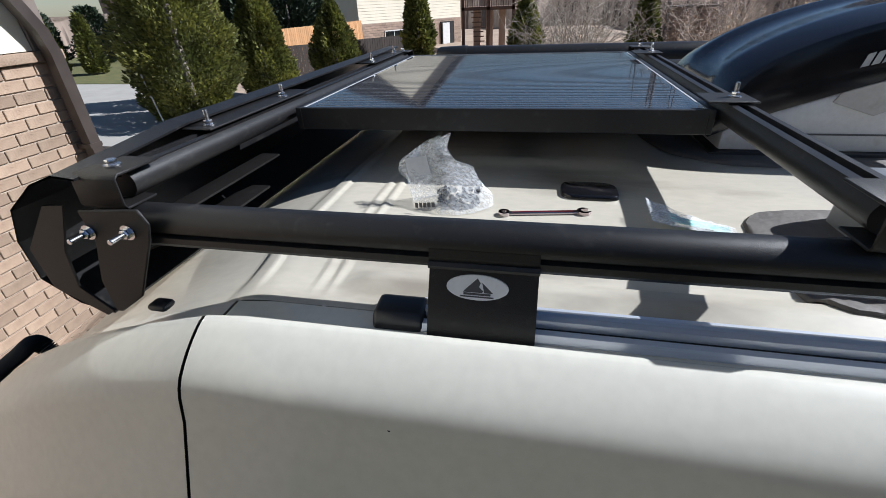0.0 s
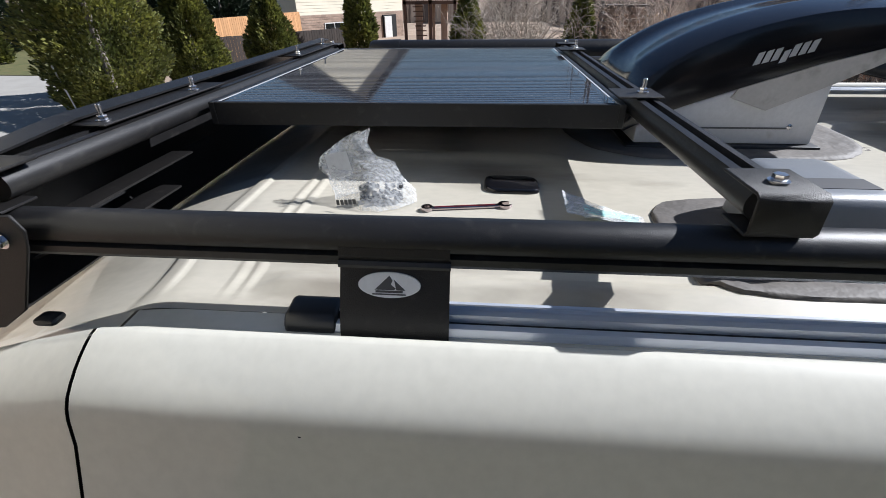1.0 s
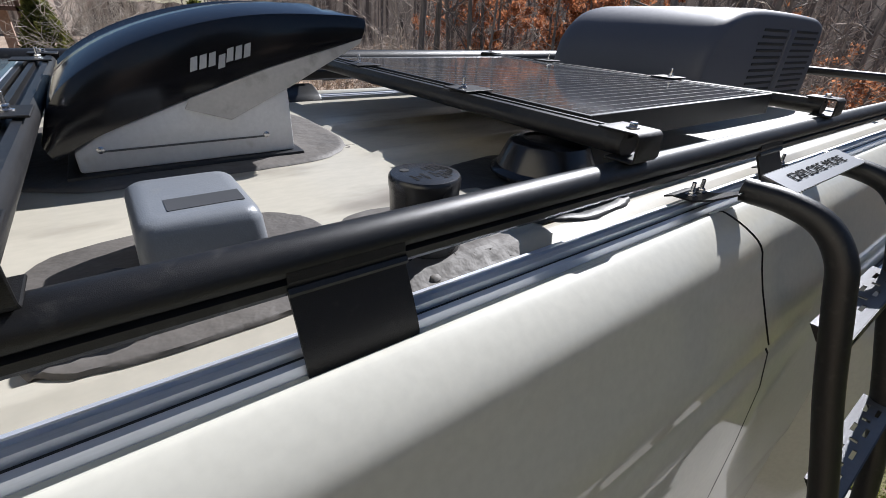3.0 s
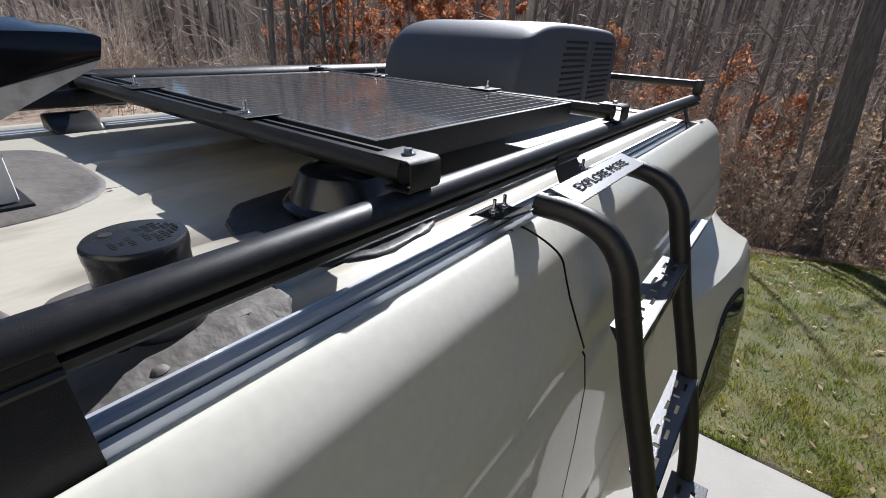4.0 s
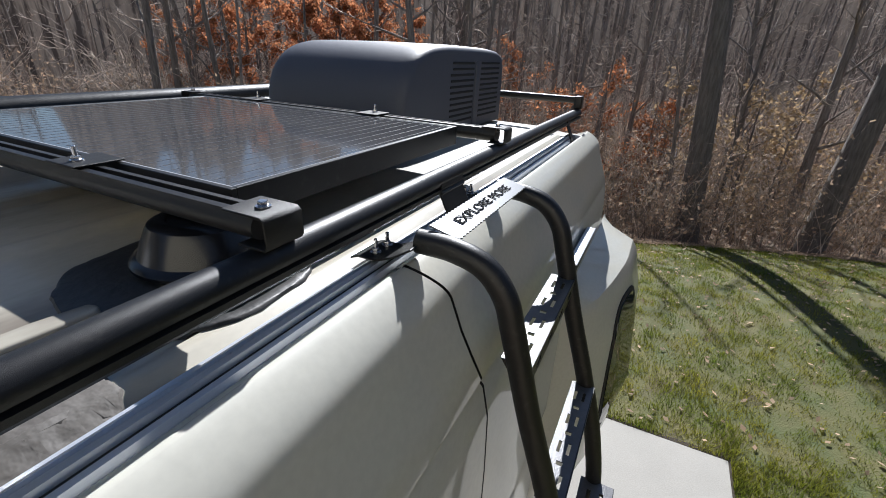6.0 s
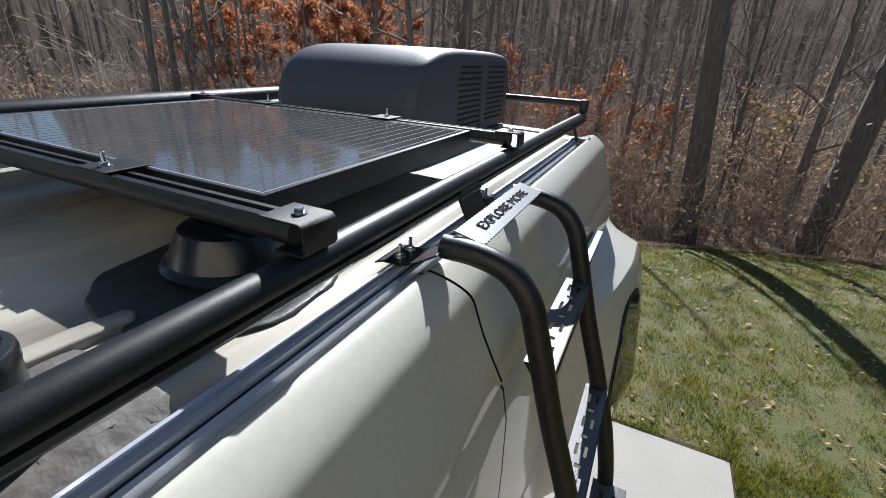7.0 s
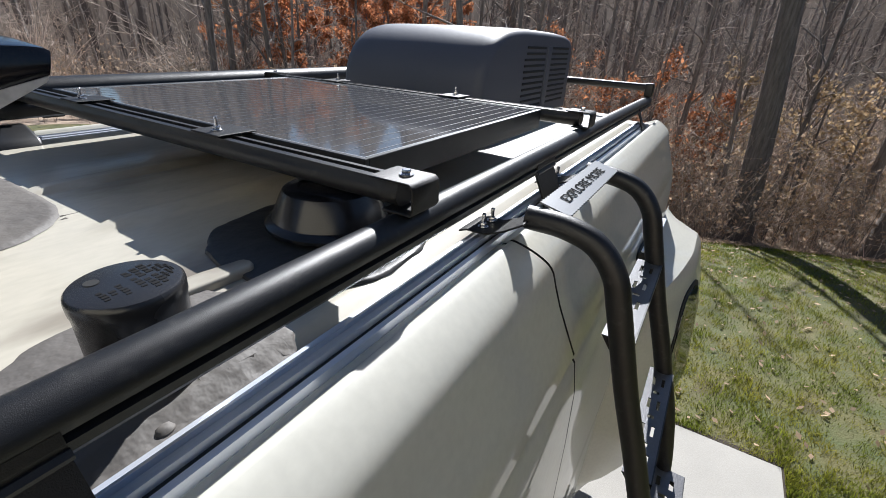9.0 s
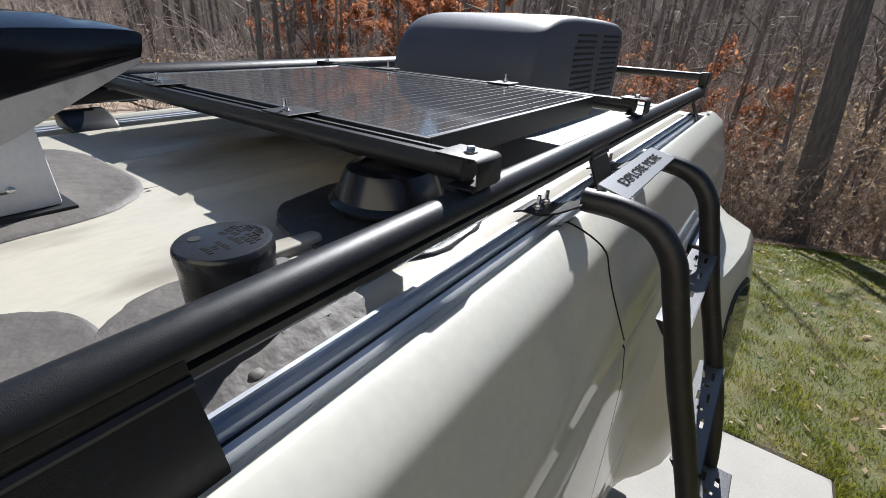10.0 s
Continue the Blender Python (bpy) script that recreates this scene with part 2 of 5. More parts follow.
def add_box(bm, x0, x1, y0, y1, z0, z1):
    v = [bm.verts.new((x, y, z)) for x in (x0, x1) for y in (y0, y1) for z in (z0, z1)]
    for f in ((0, 1, 3, 2), (4, 6, 7, 5), (0, 4, 5, 1), (2, 3, 7, 6), (0, 2, 6, 4), (1, 5, 7, 3)):
        bm.faces.new([v[i] for i in f])
    return bm


def rounded(bm, w=0.004, seg=2, angle=30):
    bmesh.ops.recalc_face_normals(bm, faces=bm.faces)
    e = [e for e in bm.edges if len(e.link_faces) == 2 and e.calc_face_angle(0) > radians(angle)]
    bmesh.ops.bevel(bm, geom=e, offset=w, segments=seg, affect="EDGES", profile=0.5, clamp_overlap=True)
    return bm


def add_tube(bm, pts, radii, sides=10, caps=True):
    pts = [Vector(p) for p in pts]
    if not isinstance(radii, (list, tuple)):
        radii = [radii] * len(pts)
    rings, up = [], None
    for i, p in enumerate(pts):
        d = (pts[min(i + 1, len(pts) - 1)] - pts[max(i - 1, 0)]).normalized()
        if up is None:
            up = d.orthogonal().normalized()
        up = (up - d * up.dot(d)).normalized()
        side = d.cross(up)
        rings.append([bm.verts.new(p + radii[i] * (math.cos(a) * up + math.sin(a) * side)) for a in (2 * math.pi * k / sides for k in range(sides))])
    for a, b in zip(rings, rings[1:]):
        for k in range(sides):
            bm.faces.new((a[k], a[(k + 1) % sides], b[(k + 1) % sides], b[k]))
    if caps:
        bm.faces.new(rings[0][::-1])
        bm.faces.new(rings[-1])
    return bm


def add_prism(bm, outline, axis, a, b):
    """A prism: the outline's pairs lie in the plane across the axis."""
    def at(p, c):
        return {"x": (c, p[0], p[1]), "y": (p[0], c, p[1]), "z": (p[0], p[1], c)}[axis]
    lo, hi = [bm.verts.new(at(p, a)) for p in outline], [bm.verts.new(at(p, b)) for p in outline]
    n = len(outline)
    for i in range(n):
        bm.faces.new((lo[i], lo[(i + 1) % n], hi[(i + 1) % n], hi[i]))
    bm.faces.new(lo[::-1])
    bm.faces.new(hi)
    return bm


def add_lathe(bm, prof, x, y, seg=32):
    rings = [[bm.verts.new((x + r * math.cos(2 * math.pi * k / seg), y + r * math.sin(2 * math.pi * k / seg), z)) for k in range(seg)] for r, z in prof]
    for a, b in zip(rings, rings[1:]):
        for k in range(seg):
            bm.faces.new((a[k], a[(k + 1) % seg], b[(k + 1) % seg], b[k]))
    bm.faces.new(rings[0][::-1])
    bm.faces.new(rings[-1])
    return bm


def sheet(bm, line, t):
    """An outline for a bent sheet of thickness t along a line of pairs."""
    out, inn = [], []
    for i, p in enumerate(line):
        a, b = Vector(line[max(i - 1, 0)]), Vector(line[min(i + 1, len(line) - 1)])
        d = (b - a).normalized()
        n = Vector((-d.y, d.x)) * t / 2
        out.append(tuple(Vector(p) + n))
        inn.append(tuple(Vector(p) - n))
    return out + inn[::-1]


def add_loft(bm, rows, close=False):
    g = [[bm.verts.new(p) for p in r] for r in rows]
    for a, b in zip(g, g[1:]):
        for k in range(len(a) - (0 if close else 1)):
            q = (k + 1) % len(a)
            bm.faces.new((a[k], a[q], b[q], b[k]))
    return g


def smooth_line(pts, n=6):
    """Catmull-Rom points through a line."""
    p = [Vector(q) for q in pts]
    p = [2 * p[0] - p[1]] + p + [2 * p[-1] - p[-2]]
    out = []
    for i in range(1, len(p) - 2):
        for k in range(n):
            t = k / n
            a, b, c, d = p[i - 1:i + 3]
            out.append(0.5 * (2 * b + (c - a) * t + (2 * a - 5 * b + 4 * c - d) * t * t + (3 * b - 3 * c + d - a) * t ** 3))
    return out + [p[-2]]


def bolt(parent, x, y, z, stud=0.016, axis="z", name="bolt"):
    """A washer, a hex nut and a stud, one mesh."""
    bm = B()
    add_lathe(bm, [(0.0115, 0), (0.0115, 0.002)], 0, 0, 18)
    add_lathe(bm, [(0.0072, 0.002), (0.0078, 0.003), (0.0078, 0.0085), (0.007, 0.0095)], 0, 0, 6)
    if stud:
        add_lathe(bm, [(0.0042, 0.0095), (0.0042, 0.0095 + stud - 0.001), (0.0034, 0.0095 + stud)], 0, 0, 12)
    m = Matrix.Translation((x, y, z)) @ (pose(0, 0, 0, 90, 0, 0) if axis == "-y" else Matrix.Rotation(random.uniform(0, 1), 4, "Z"))
    bmesh.ops.transform(bm, matrix=m, verts=bm.verts)
    return part(name, bm, STEEL, parent, "zinc-plated bolt")


# ---- ground ----
def ground_z(x, y):
    """Level by the drive, then the lawn rolls down to the wood."""
    d = max(0.0, x + 0.35 * (min(y, 3.0) + 1.7) - 6.2)
    if d < 6.8:
        return -0.026 * d * d
    return -1.202 - 0.708 * (1 - math.exp((6.8 - d) / 2)) + 0.3 * noise.noise((x * 0.13, y * 0.13, 0)) * min(1, (d - 6.8) / 6)


def wood_edge(y):
    """Where the lawn ends and the wood begins."""
    return float(np.interp(y, (-14, -6, -4.4, -2.5, -0.16, 3, 12), (14.5, 13.4, 13.1, 12.5, 11.1, 10.2, 8.6))) + 0.14 * math.sin(1.7 * y) + 0.05 * math.sin(5.1 * y)


bm = B()
gx = [-900, -300, -120, -60, -30, -15, -5, 0, 4] + list(range(5, 31)) + [36, 45, 60, 90, 150, 300, 900]
gy = [-900, -300, -120, -60, -40] + list(range(-30, 31)) + [40, 60, 120, 300, 900]
add_loft(bm, [[(x, y, ground_z(x, y) - 0.07 - 0.008 * max(0, math.hypot(x, y) - 30)) for y in gy] for x in gx])
single("ground", bm, FLOOR, "leaf-strewn earth that reaches the horizon", "ground", kind="structure", smooth=80)
bm = B()
add_loft(bm, [[(x, y, ground_z(x, y)) for x in [4.075 + (wood_edge(y) - 4.075) * k / 30 for k in range(31)]] for y in [-14 + 0.5 * j for j in range(65)]])
single("lawn", bm, LAWN, "patchy green lawn with thatch", "lawn", kind="structure")
bm = B()
add_loft(bm, [[(x, y, 0.0) for x in (-14, -6, 0, 4.07)] for y in (-14, -8, -4, -1.65)])
single("lawn_strip", bm, LAWN, "patchy green lawn beside the driveway", "lawn", kind="structure")
bm = B()
add_loft(bm, [[(wood_edge(y) + k * k * 0.28, y, ground_z(wood_edge(y) + k * k * 0.28, y)) for k in range(15)] for y in [-30 + 1.2 * j for j in range(80)]])
single("wood_floor", bm, FLOOR, "wood floor of brown dead leaves", "ground", kind="structure")
bm = B()
add_prism(bm, [(-3.75, -1.64), (4.07, -1.64), (4.07, 4.2), (-3.75, 4.2)], "z", -0.12, 0.012)
single("driveway", rounded(bm, 0.01, 2), CONCRETE, "pale concrete driveway slab", "driveway", kind="structure")
bm = B()
for k in range(58):
    y0, y1 = -1.665 + 0.1 * k, -1.565 + 0.1 * k
    w0, w1 = (4.125 + 0.02 * noise.noise((0, y * 9, 0)) for y in (y0, y1))
    bm.faces.new([bm.verts.new(p) for p in ((4.071, y0, 0.004), (w0, y0, 0.005), (w1, y1, 0.005), (4.071, y1, 0.004))])
for k in range(40):
    x0, x1 = 4.071 - 0.1 * k, 3.971 - 0.1 * k
    w0, w1 = (-1.685 + 0.015 * noise.noise((x * 9, 0, 0)) for x in (x0, x1))
    bm.faces.new([bm.verts.new(p) for p in ((x0, -1.641, 0.004), (x0, w0, 0.005), (x1, w1, 0.005), (x1, -1.641, 0.004))])
single("soil_edge", bm, SOIL, "dark bare soil along the edge of the slab", "soil", kind="structure", smooth=0)
bm = B()
add_prism(bm, [(-40, 10.5), (-9, 9.0), (-9.5, 15.5), (-19, 19.0), (-40, 19.5)], "z", -0.1, 0.02)
single("far_driveway", bm, CONCRETE, "sunlit pale concrete drive", "driveway", kind="structure")
bm = B()
add_prism(bm, [(-42, 19.6), (-19, 19.1), (-12, 30), (-42, 33)], "z", -0.1, 0.03)
single("verge", bm, LAWN, "strip of green lawn by the drive", "lawn", kind="structure")


# ---- the van ----
ROOF_Z, MID = 2.775, 0.75
van = thing("camper_van", (0.3, MID, 0.0), "cream camper van with a cluttered roof, parked on the concrete drive", "van")
BEADS = (0.034, 0.545, 0.864, 1.466)


def front_drop(x):
    """How far the roof has fallen towards the windscreen."""
    d = max(0.0, -0.75 - x)
    return 0.18 * d * min(1, d / 0.08) + 0.38 * d * d


def rear_drop(x):
    d = max(0.0, x - 3.12)
    return 1.1 * d * d


def edge_drop(y):
    """The roof falls away along both gutters."""
    u = min(1.0, max(0.0, (abs(y - MID) - 0.59) / 0.13))
    return 0.018 * u * u * (3 - 2 * u)


def roof_z(x, y):
    z = ROOF_Z + 0.012 * (1 - ((y - MID) / 0.85) ** 2) - edge_drop(y) - front_drop(x) - rear_drop(x)
    along = min(1, max(0, (x + 0.66) / 0.05)) * min(1, max(0, (3.0 - x) / 0.05))
    for c in BEADS:
        w = abs(y - c) / 0.027
        if w < 1:
            gap = 1.0 if c in (0.034, 1.466) else max(min(1, max(0, (-0.12 - x) / 0.05)), min(1, max(0, (x - 0.62) / 0.05)))
            z += 0.013 * min(1, 2.2 * (1 - w * w)) * along * gap
    for c, w0, hh in ((-0.80, 0.020, 0.005), (-0.690, 0.007, 0.0025), (-0.665, 0.008, 0.0035)):
        w = abs(x - c - 0.02 * (y - 0.1)) / w0
        if w < 1:
            fade = min(1, max(0, (0.76 - abs(y - MID)) / 0.05))
            z += hh * min(1, 1.8 * (1 - w * w)) * fade
    return z


xs = sorted({-1.22, -1.20, -1.17, -1.14, -1.11, -1.08, -1.05, -1.02, -0.99, -0.96, -0.93, -0.90, -0.88} | {round(-0.86 + 0.005 * i, 4) for i in range(50)} | {round(-0.6 + 0.03 * i, 3) for i in range(131)})
ys = sorted({round(-0.033 + 0.0135 * i, 4) for i in range(117)})
bm = B()
add_loft(bm, [[(x, y, roof_z(x, y)) for y in ys] for x in xs])
part("roof_panel", bm, ROOF, van, "sun-bleached cream roof with pressed beads and stains", smooth=60)

bm = B()
add_prism(bm, [(0.560, 0.196), (0.690, 0.188), (0.700, 0.196), (0.703, 0.210), (0.698, 0.224), (0.630, 0.236), (0.560, 0.238)], "z", ROOF_Z - 0.005, ROOF_Z + 0.022)
part("roof_bead_end", rounded(bm, 0.008, 3), ROOF, van, "bare cream end of a roof bead", smooth=50)

SIDE = [(-0.033, 2.758), (-0.070, 2.757), (-0.082, 2.763), (-0.088, 2.7715), (-0.0935, 2.778), (-0.0995, 2.7815), (-0.108, 2.7795), (-0.119, 2.7740), (-0.132, 2.7660), (-0.145, 2.7565), (-0.157, 2.7460), (-0.1680, 2.7345), (-0.1755, 2.7225), (-0.1805, 2.709),
        (-0.1885, 2.673), (-0.205, 2.629), (-0.228, 2.568), (-0.2525, 2.503), (-0.2485, 2.493), (-0.2560, 2.482), (-0.268, 2.38), (-0.275, 2.2), (-0.279, 1.95), (-0.280, 1.7), (-0.280, 1.62), (-0.270, 1.56), (-0.273, 1.45), (-0.272, 1.1), (-0.258, 0.75), (-0.24, 0.45)]


def side_rows(x0, x1, step, inset=0.0, bow=None, mirror=False):
    rows, n = [], max(1, round((x1 - x0) / step))
    for i in range(n + 1):
        row = []
        for k, (y, z) in enumerate(SIDE):
            u = i / n
            x = x0 + (x1 - x0) * u
            if bow:
                x += (1 - u) * bow[0](z) + u * bow[1](z)
            pull = front_drop(x) + rear_drop(x) * 0.8
            near_top = max(0.0, (z - 1.9) / 0.875)
            yy = y + (0.2 * front_drop(x) + 0.64 * rear_drop(x)) * near_top + inset + max(0, x - 3.15) ** 2 * 1.2
            zz = z - pull * near_top
            row.append((x, 2 * MID - yy if mirror else yy, zz))
        rows.append(row)
    return rows


def door_bow(z):
    return 0.05 * max(0.0, min(1, (2.62 - z) / 0.25)) - 0.06 * max(0, (z - 2.66) / 0.12) ** 2 if z > 2.3 else 0.05


flat = lambda z: 0.0
for nm, x0, x1, bw in (("front_side_panel", -1.75, -0.806, (flat, flat)), ("sliding_side_panel", -0.800, 1.137, (flat, door_bow)), ("rear_side_panel", 1.146, 3.42, (door_bow, flat))):
    bm = B()
    add_loft(bm, side_rows(x0, x1, 0.06, 0, bw))
    part(nm, bm, PAINT, van, smooth=60)
bm = B()
add_loft(bm, [[(x, y, z - 0.002) for x, y, z in row[6:]] for row in side_rows(-1.75, 3.40, 0.15, 0.007)])
part("door_seal", bm, GAP, van, "black rubber door gap", smooth=60)
bm = B()
add_loft(bm, side_rows(-1.75, 3.42, 0.15, 0, None, True))
part("off_side_panel", bm, PAINT, van, smooth=60)
# rear end and nose close the body
bm = B()
r = side_rows(3.35, 3.42, 0.07)[-1]
add_loft(bm, [r, [(3.43, 2 * MID - p[1], p[2]) for p in r]])
part("rear_panel", bm, PAINT, van)
bm = B()
wy = [-0.028 + 0.0778 * k for k in range(21)]
add_loft(bm, [[(x, y, roof_z(x, y) - 0.002) for y in wy] for x in [-1.215 - 0.0292 * k for k in range(21)]] + [[(-2.35, y, 1.62) for y in wy]])
part("windscreen", bm, DARKGLASS, van, "dark tinted windscreen")
bm = B()
add_loft(bm, [[(-2.35, y, 1.62) for y in (-0.22, 0.3, 0.75, 1.2, 1.72)], [(-2.85, y, 1.30) for y in (-0.16, 0.3, 0.75, 1.2, 1.66)], [(-2.98, y, 1.0) for y in (-0.1, 0.3, 0.75, 1.2, 1.6)], [(-2.98, y, 0.4) for y in (-0.1, 0.3, 0.75, 1.2, 1.6)]])
for s in (0, 1):
    f = (lambda y: 2 * MID - y) if s else (lambda y: y)
    v = [bm.verts.new((x, f(y), z)) for x, y, z in ((-1.75, -0.2, 2.3), (-1.75, -0.24, 0.45), (-2.98, -0.1, 0.4), (-2.85, -0.16, 1.3), (-2.35, -0.22, 1.62))]
    bm.faces.new(v)
part("bonnet", bm, PAINT, van)
for y0, y1 in ((-0.060, -0.030), (1.530, 1.560)):
    bm = B()
    add_loft(bm, [[(x, y, roof_z(x, y)) for y in (y0, (y0 + y1) / 2, y1)] for x in [-1.21 - 0.0295 * k for k in range(21)]])
    part("windscreen_pillar", bm, PAINT, van)
# wheels carry the body
for x in (-2.1, 2.25):
    for y in (-0.2, 1.45):
        bm = B()
        add_lathe(bm, [(0.20, 0), (0.33, 0.005), (0.365, 0.04), (0.365, 0.2), (0.33, 0.24), (0.2, 0.245)], 0, 0, 32)
        bmesh.ops.transform(bm, matrix=Matrix.Translation((x, y + 0.25, 0.372)) @ pose(0, 0, 0, 90), verts=bm.verts)
        w = part("wheel", bm, RUBBER, van, "black tyre")
        bm = B()
        add_lathe(bm, [(0.05, -0.01), (0.19, 0.01), (0.2, 0.02), (0.2, 0.22)], 0, 0, 24)
        bmesh.ops.transform(bm, matrix=Matrix.Translation((x, y + 0.25, 0.372)) @ pose(0, 0, 0, 90), verts=bm.verts)
        part("rim", bm, ALU, w, "alloy rim")
bm = B()
add_box(bm, -2.9, 3.3, -0.15, 1.65, 0.42, 0.6)
part("chassis", bm, RUBBER, van)
# flared pod low on the rear quarter, with its window
def pod_y(x, z):
    o = np.interp(x, (2.12, 2.22, 2.36, 2.6, 2.9, 3.25, 3.40), (0, 0.34, 0.60, 0.82, 1.0, 1.0, 0.1))
    d = np.interp(z, (0.85, 1.0, 1.4, 1.85, 2.10, 2.145, 2.24), (0.0, 0.30, 0.35, 0.30, 0.235, 0.205, 0.0))
    return -0.268 - o * d


bm = B()
add_loft(bm, [[(x, pod_y(x, z), z) for z in (2.24, 2.21, 2.18, 2.145, 2.10, 2.05, 1.95, 1.85, 1.7, 1.55, 1.4, 1.2, 1.0, 0.92, 0.85)] for x in (2.12, 2.17, 2.22, 2.29, 2.36, 2.45, 2.55, 2.65, 2.75, 2.85, 2.95, 3.1, 3.25, 3.33, 3.40)])
flare_pod = part("flare_pod", bm, PAINT, van, "moulded cream side flare", smooth=28)
for nm, material, dy, sx, sz in (("window_seal", RUBBER, 0.006, 0.235, 0.40), ("window", DARKGLASS, 0.010, 0.210, 0.375)):
    bm = B()
    rings = []
    for rr in (1.0, 0.8, 0.55, 0.3, 0.05):
        ring = []
        for k in range(40):
            a = 2 * math.pi * k / 40
            c, s_ = math.cos(a), math.sin(a)
            z = 1.62 + rr * sz * math.copysign(abs(s_) ** 0.6, s_)
            x = 2.72 + rr * sx * math.copysign(abs(c) ** 0.6, c) + 0.12 * (z - 1.62)
            ring.append((x, pod_y(x, z) - dy, z))
        rings.append(ring)
    rings.insert(0, [(p[0], p[1] + 0.02, p[2]) for p in rings[0]])
    g = add_loft(bm, rings, close=True)
    bm.faces.new(g[-1])
    part(nm, bm, material, flare_pod, "oval tinted window" if material is DARKGLASS else "black rubber seal", smooth=60)
bm = B()
add_lathe(bm, [(0.0028, 0), (0.002, 0.0006)], 0, 0, 9)
bmesh.ops.transform(bm, matrix=Matrix.Translation((-0.52, -0.1805, 2.7055)) @ pose(0, 0, 0, 60), verts=bm.verts)
part("paint_chip", bm, GAP, van, "small dark paint chip")
# small bar below the roof edge at the rear
bm = B()
add_box(bm, 2.00, 2.45, -0.310, -0.262, 2.405, 2.445)
g = part("side_light_bar", rounded(bm, 0.008), POWDER, van, "black bar with a silver edge")
bm = B()
add_box(bm, 2.00, 2.45, -0.313, -0.275, 2.446, 2.453)
part("bar_edge", rounded(bm, 0.002), ALU, g)

# roof edge rails: slotted aluminium with black end caps
for s in (0, 1):
    f = (lambda y: 2 * MID - y) if s else (lambda y: y)
    prof = [(-0.013 + 0.76 * (y + 0.052), z - 0.019) for y, z in ((-0.120, 2.758), (-0.120, 2.778), (-0.114, 2.787), (-0.104, 2.789), (-0.101, 2.782), (-0.092, 2.782), (-0.090, 2.795), (-0.078, 2.797), (-0.075, 2.788), (-0.066, 2.788), (-0.063, 2.794), (-0.055, 2.792), (-0.054, 2.7885), (-0.040, 2.7875), (-0.040, 2.765))]
    bm = B()
    add_prism(bm, [(f(y), z) for y, z in prof], "x", -0.515, 2.93)
    rail = part("roof_edge_rail", bm, ALU, van, "slotted silver aluminium roof rail", smooth=20)
    bm = B()
    add_prism(bm, [(f(y), z) for y, z in ((-0.0490, 2.7635), (-0.0430, 2.7635), (-0.0430, 2.7650), (-0.0490, 2.7650))], "x", -0.51, 2.92)
    part("rail_groove", bm, RUBBER, rail, "black groove insert")
    bm = B()
    add_prism(bm, [(f(y), z) for y, z in ((-0.073, 2.738), (-0.073, 2.7485), (-0.067, 2.750), (-0.064, 2.750), (-0.064, 2.738))], "x", -0.515, 2.93)
    part("rail_gasket", bm, RUBBER, rail, "black rubber gasket")
    for a, b in ((-0.575, -0.505), (2.92, 2.99)):
        bm = B()
        add_prism(bm, [(f(y), z) for y, z in ((-0.067, 2.739), (-0.067, 2.765), (-0.058, 2.779), (-0.021, 2.782), (-0.011, 2.772), (-0.011, 2.747))], "x", a, b)
        part("rail_end_cap", rounded(bm, 0.008, 3), PLASTIC, rail, "black plastic end cap")

# ---- roof rack ----
rack = thing("roof_rack", (1.0, MID, ROOF_Z), "black powder-coated tubular roof rack bolted above the van roof", "roof rack")
TUBE = [(0.0245 * math.sin(radians(a)), 0.0245 * math.cos(radians(a))) for a in range(-165, 181, 15)]


def rail_profile(yc, out):
    """Round-topped extrusion with a slot that faces outward; out: -1 near side, 1 far side."""
    top = [(0.027 * math.cos(radians(a)), 0.008 + 0.027 * math.sin(radians(a)) + 0.0) for a in range(0, 181, 12)]
    pts = [(p[0], p[1] + 2.860) for p in top]
    pts += [(-0.0255, 2.862), (-0.019, 2.860), (-0.019, 2.857), (-0.028, 2.855), (-0.028, 2.846), (-0.024, 2.840), (0.018, 2.840), (0.026, 2.846)]
    return [(yc - out * p[0], p[1] + 0.001) for p in pts]


for yc, out in ((-0.009, -1), (1.509, 1)):
    bm = B()
    add_prism(bm, rail_profile(yc, out), "x", -1.0, 3.22)
    part("side_rail", bm, POWDER, rack, "round-topped black side rail", smooth=30)


def crossbar(xc, zc=2.921):
    """Tube with a slotted flat along its top."""
    prof = [(xc + 0.027 * math.sin(radians(a)), zc + 0.023 * math.cos(radians(a))) for a in range(38, 323, 15)]
    prof += [(xc - 0.020, zc + 0.021), (xc - 0.008, zc + 0.022), (xc - 0.008, zc + 0.010), (xc + 0.008, zc + 0.010), (xc + 0.008, zc + 0.022), (xc + 0.020, zc + 0.021)]
    bm = B()
    add_prism(bm, prof, "y", 0.0, 1.5)
    bar = part("crossbar", bm, POWDER, rack, "round black crossbar with a slotted top", smooth=25)
    for s in (0, 1):
        f = (lambda y: 1.5 - y) if s else (lambda y: y)
        # bent steel end cap: top plate, end face, bottom lip
        line = [(0.045, 2.9465), (-0.030, 2.9465), (-0.036, 2.942), (-0.037, 2.905), (-0.033, 2.8985), (0.02, 2.8985)]
        bm = B()
        add_prism(bm, sheet(bm, [(f(y), z) for y, z in line], 0.004), "x", xc - 0.037, xc + 0.037)
        cap = part("end_cap", rounded(bm, 0.0012, 1, 50), POWDER_MATT, bar, "bent black steel end cap", smooth=40)
        b = bolt(bar, xc, f(0.0), 2.949, 0, name="cap_bolt")
    return bar


bars = {k: crossbar(k) for k in (-0.965, 0.0, 0.848, 1.845)}
# rearmost crossbar stands a little higher on the rail ends
bm = B()
add_tube(bm, [(3.20, y, 2.945) for y in (-0.03, 0.5, 1.0, 1.53)], 0.02, 14)
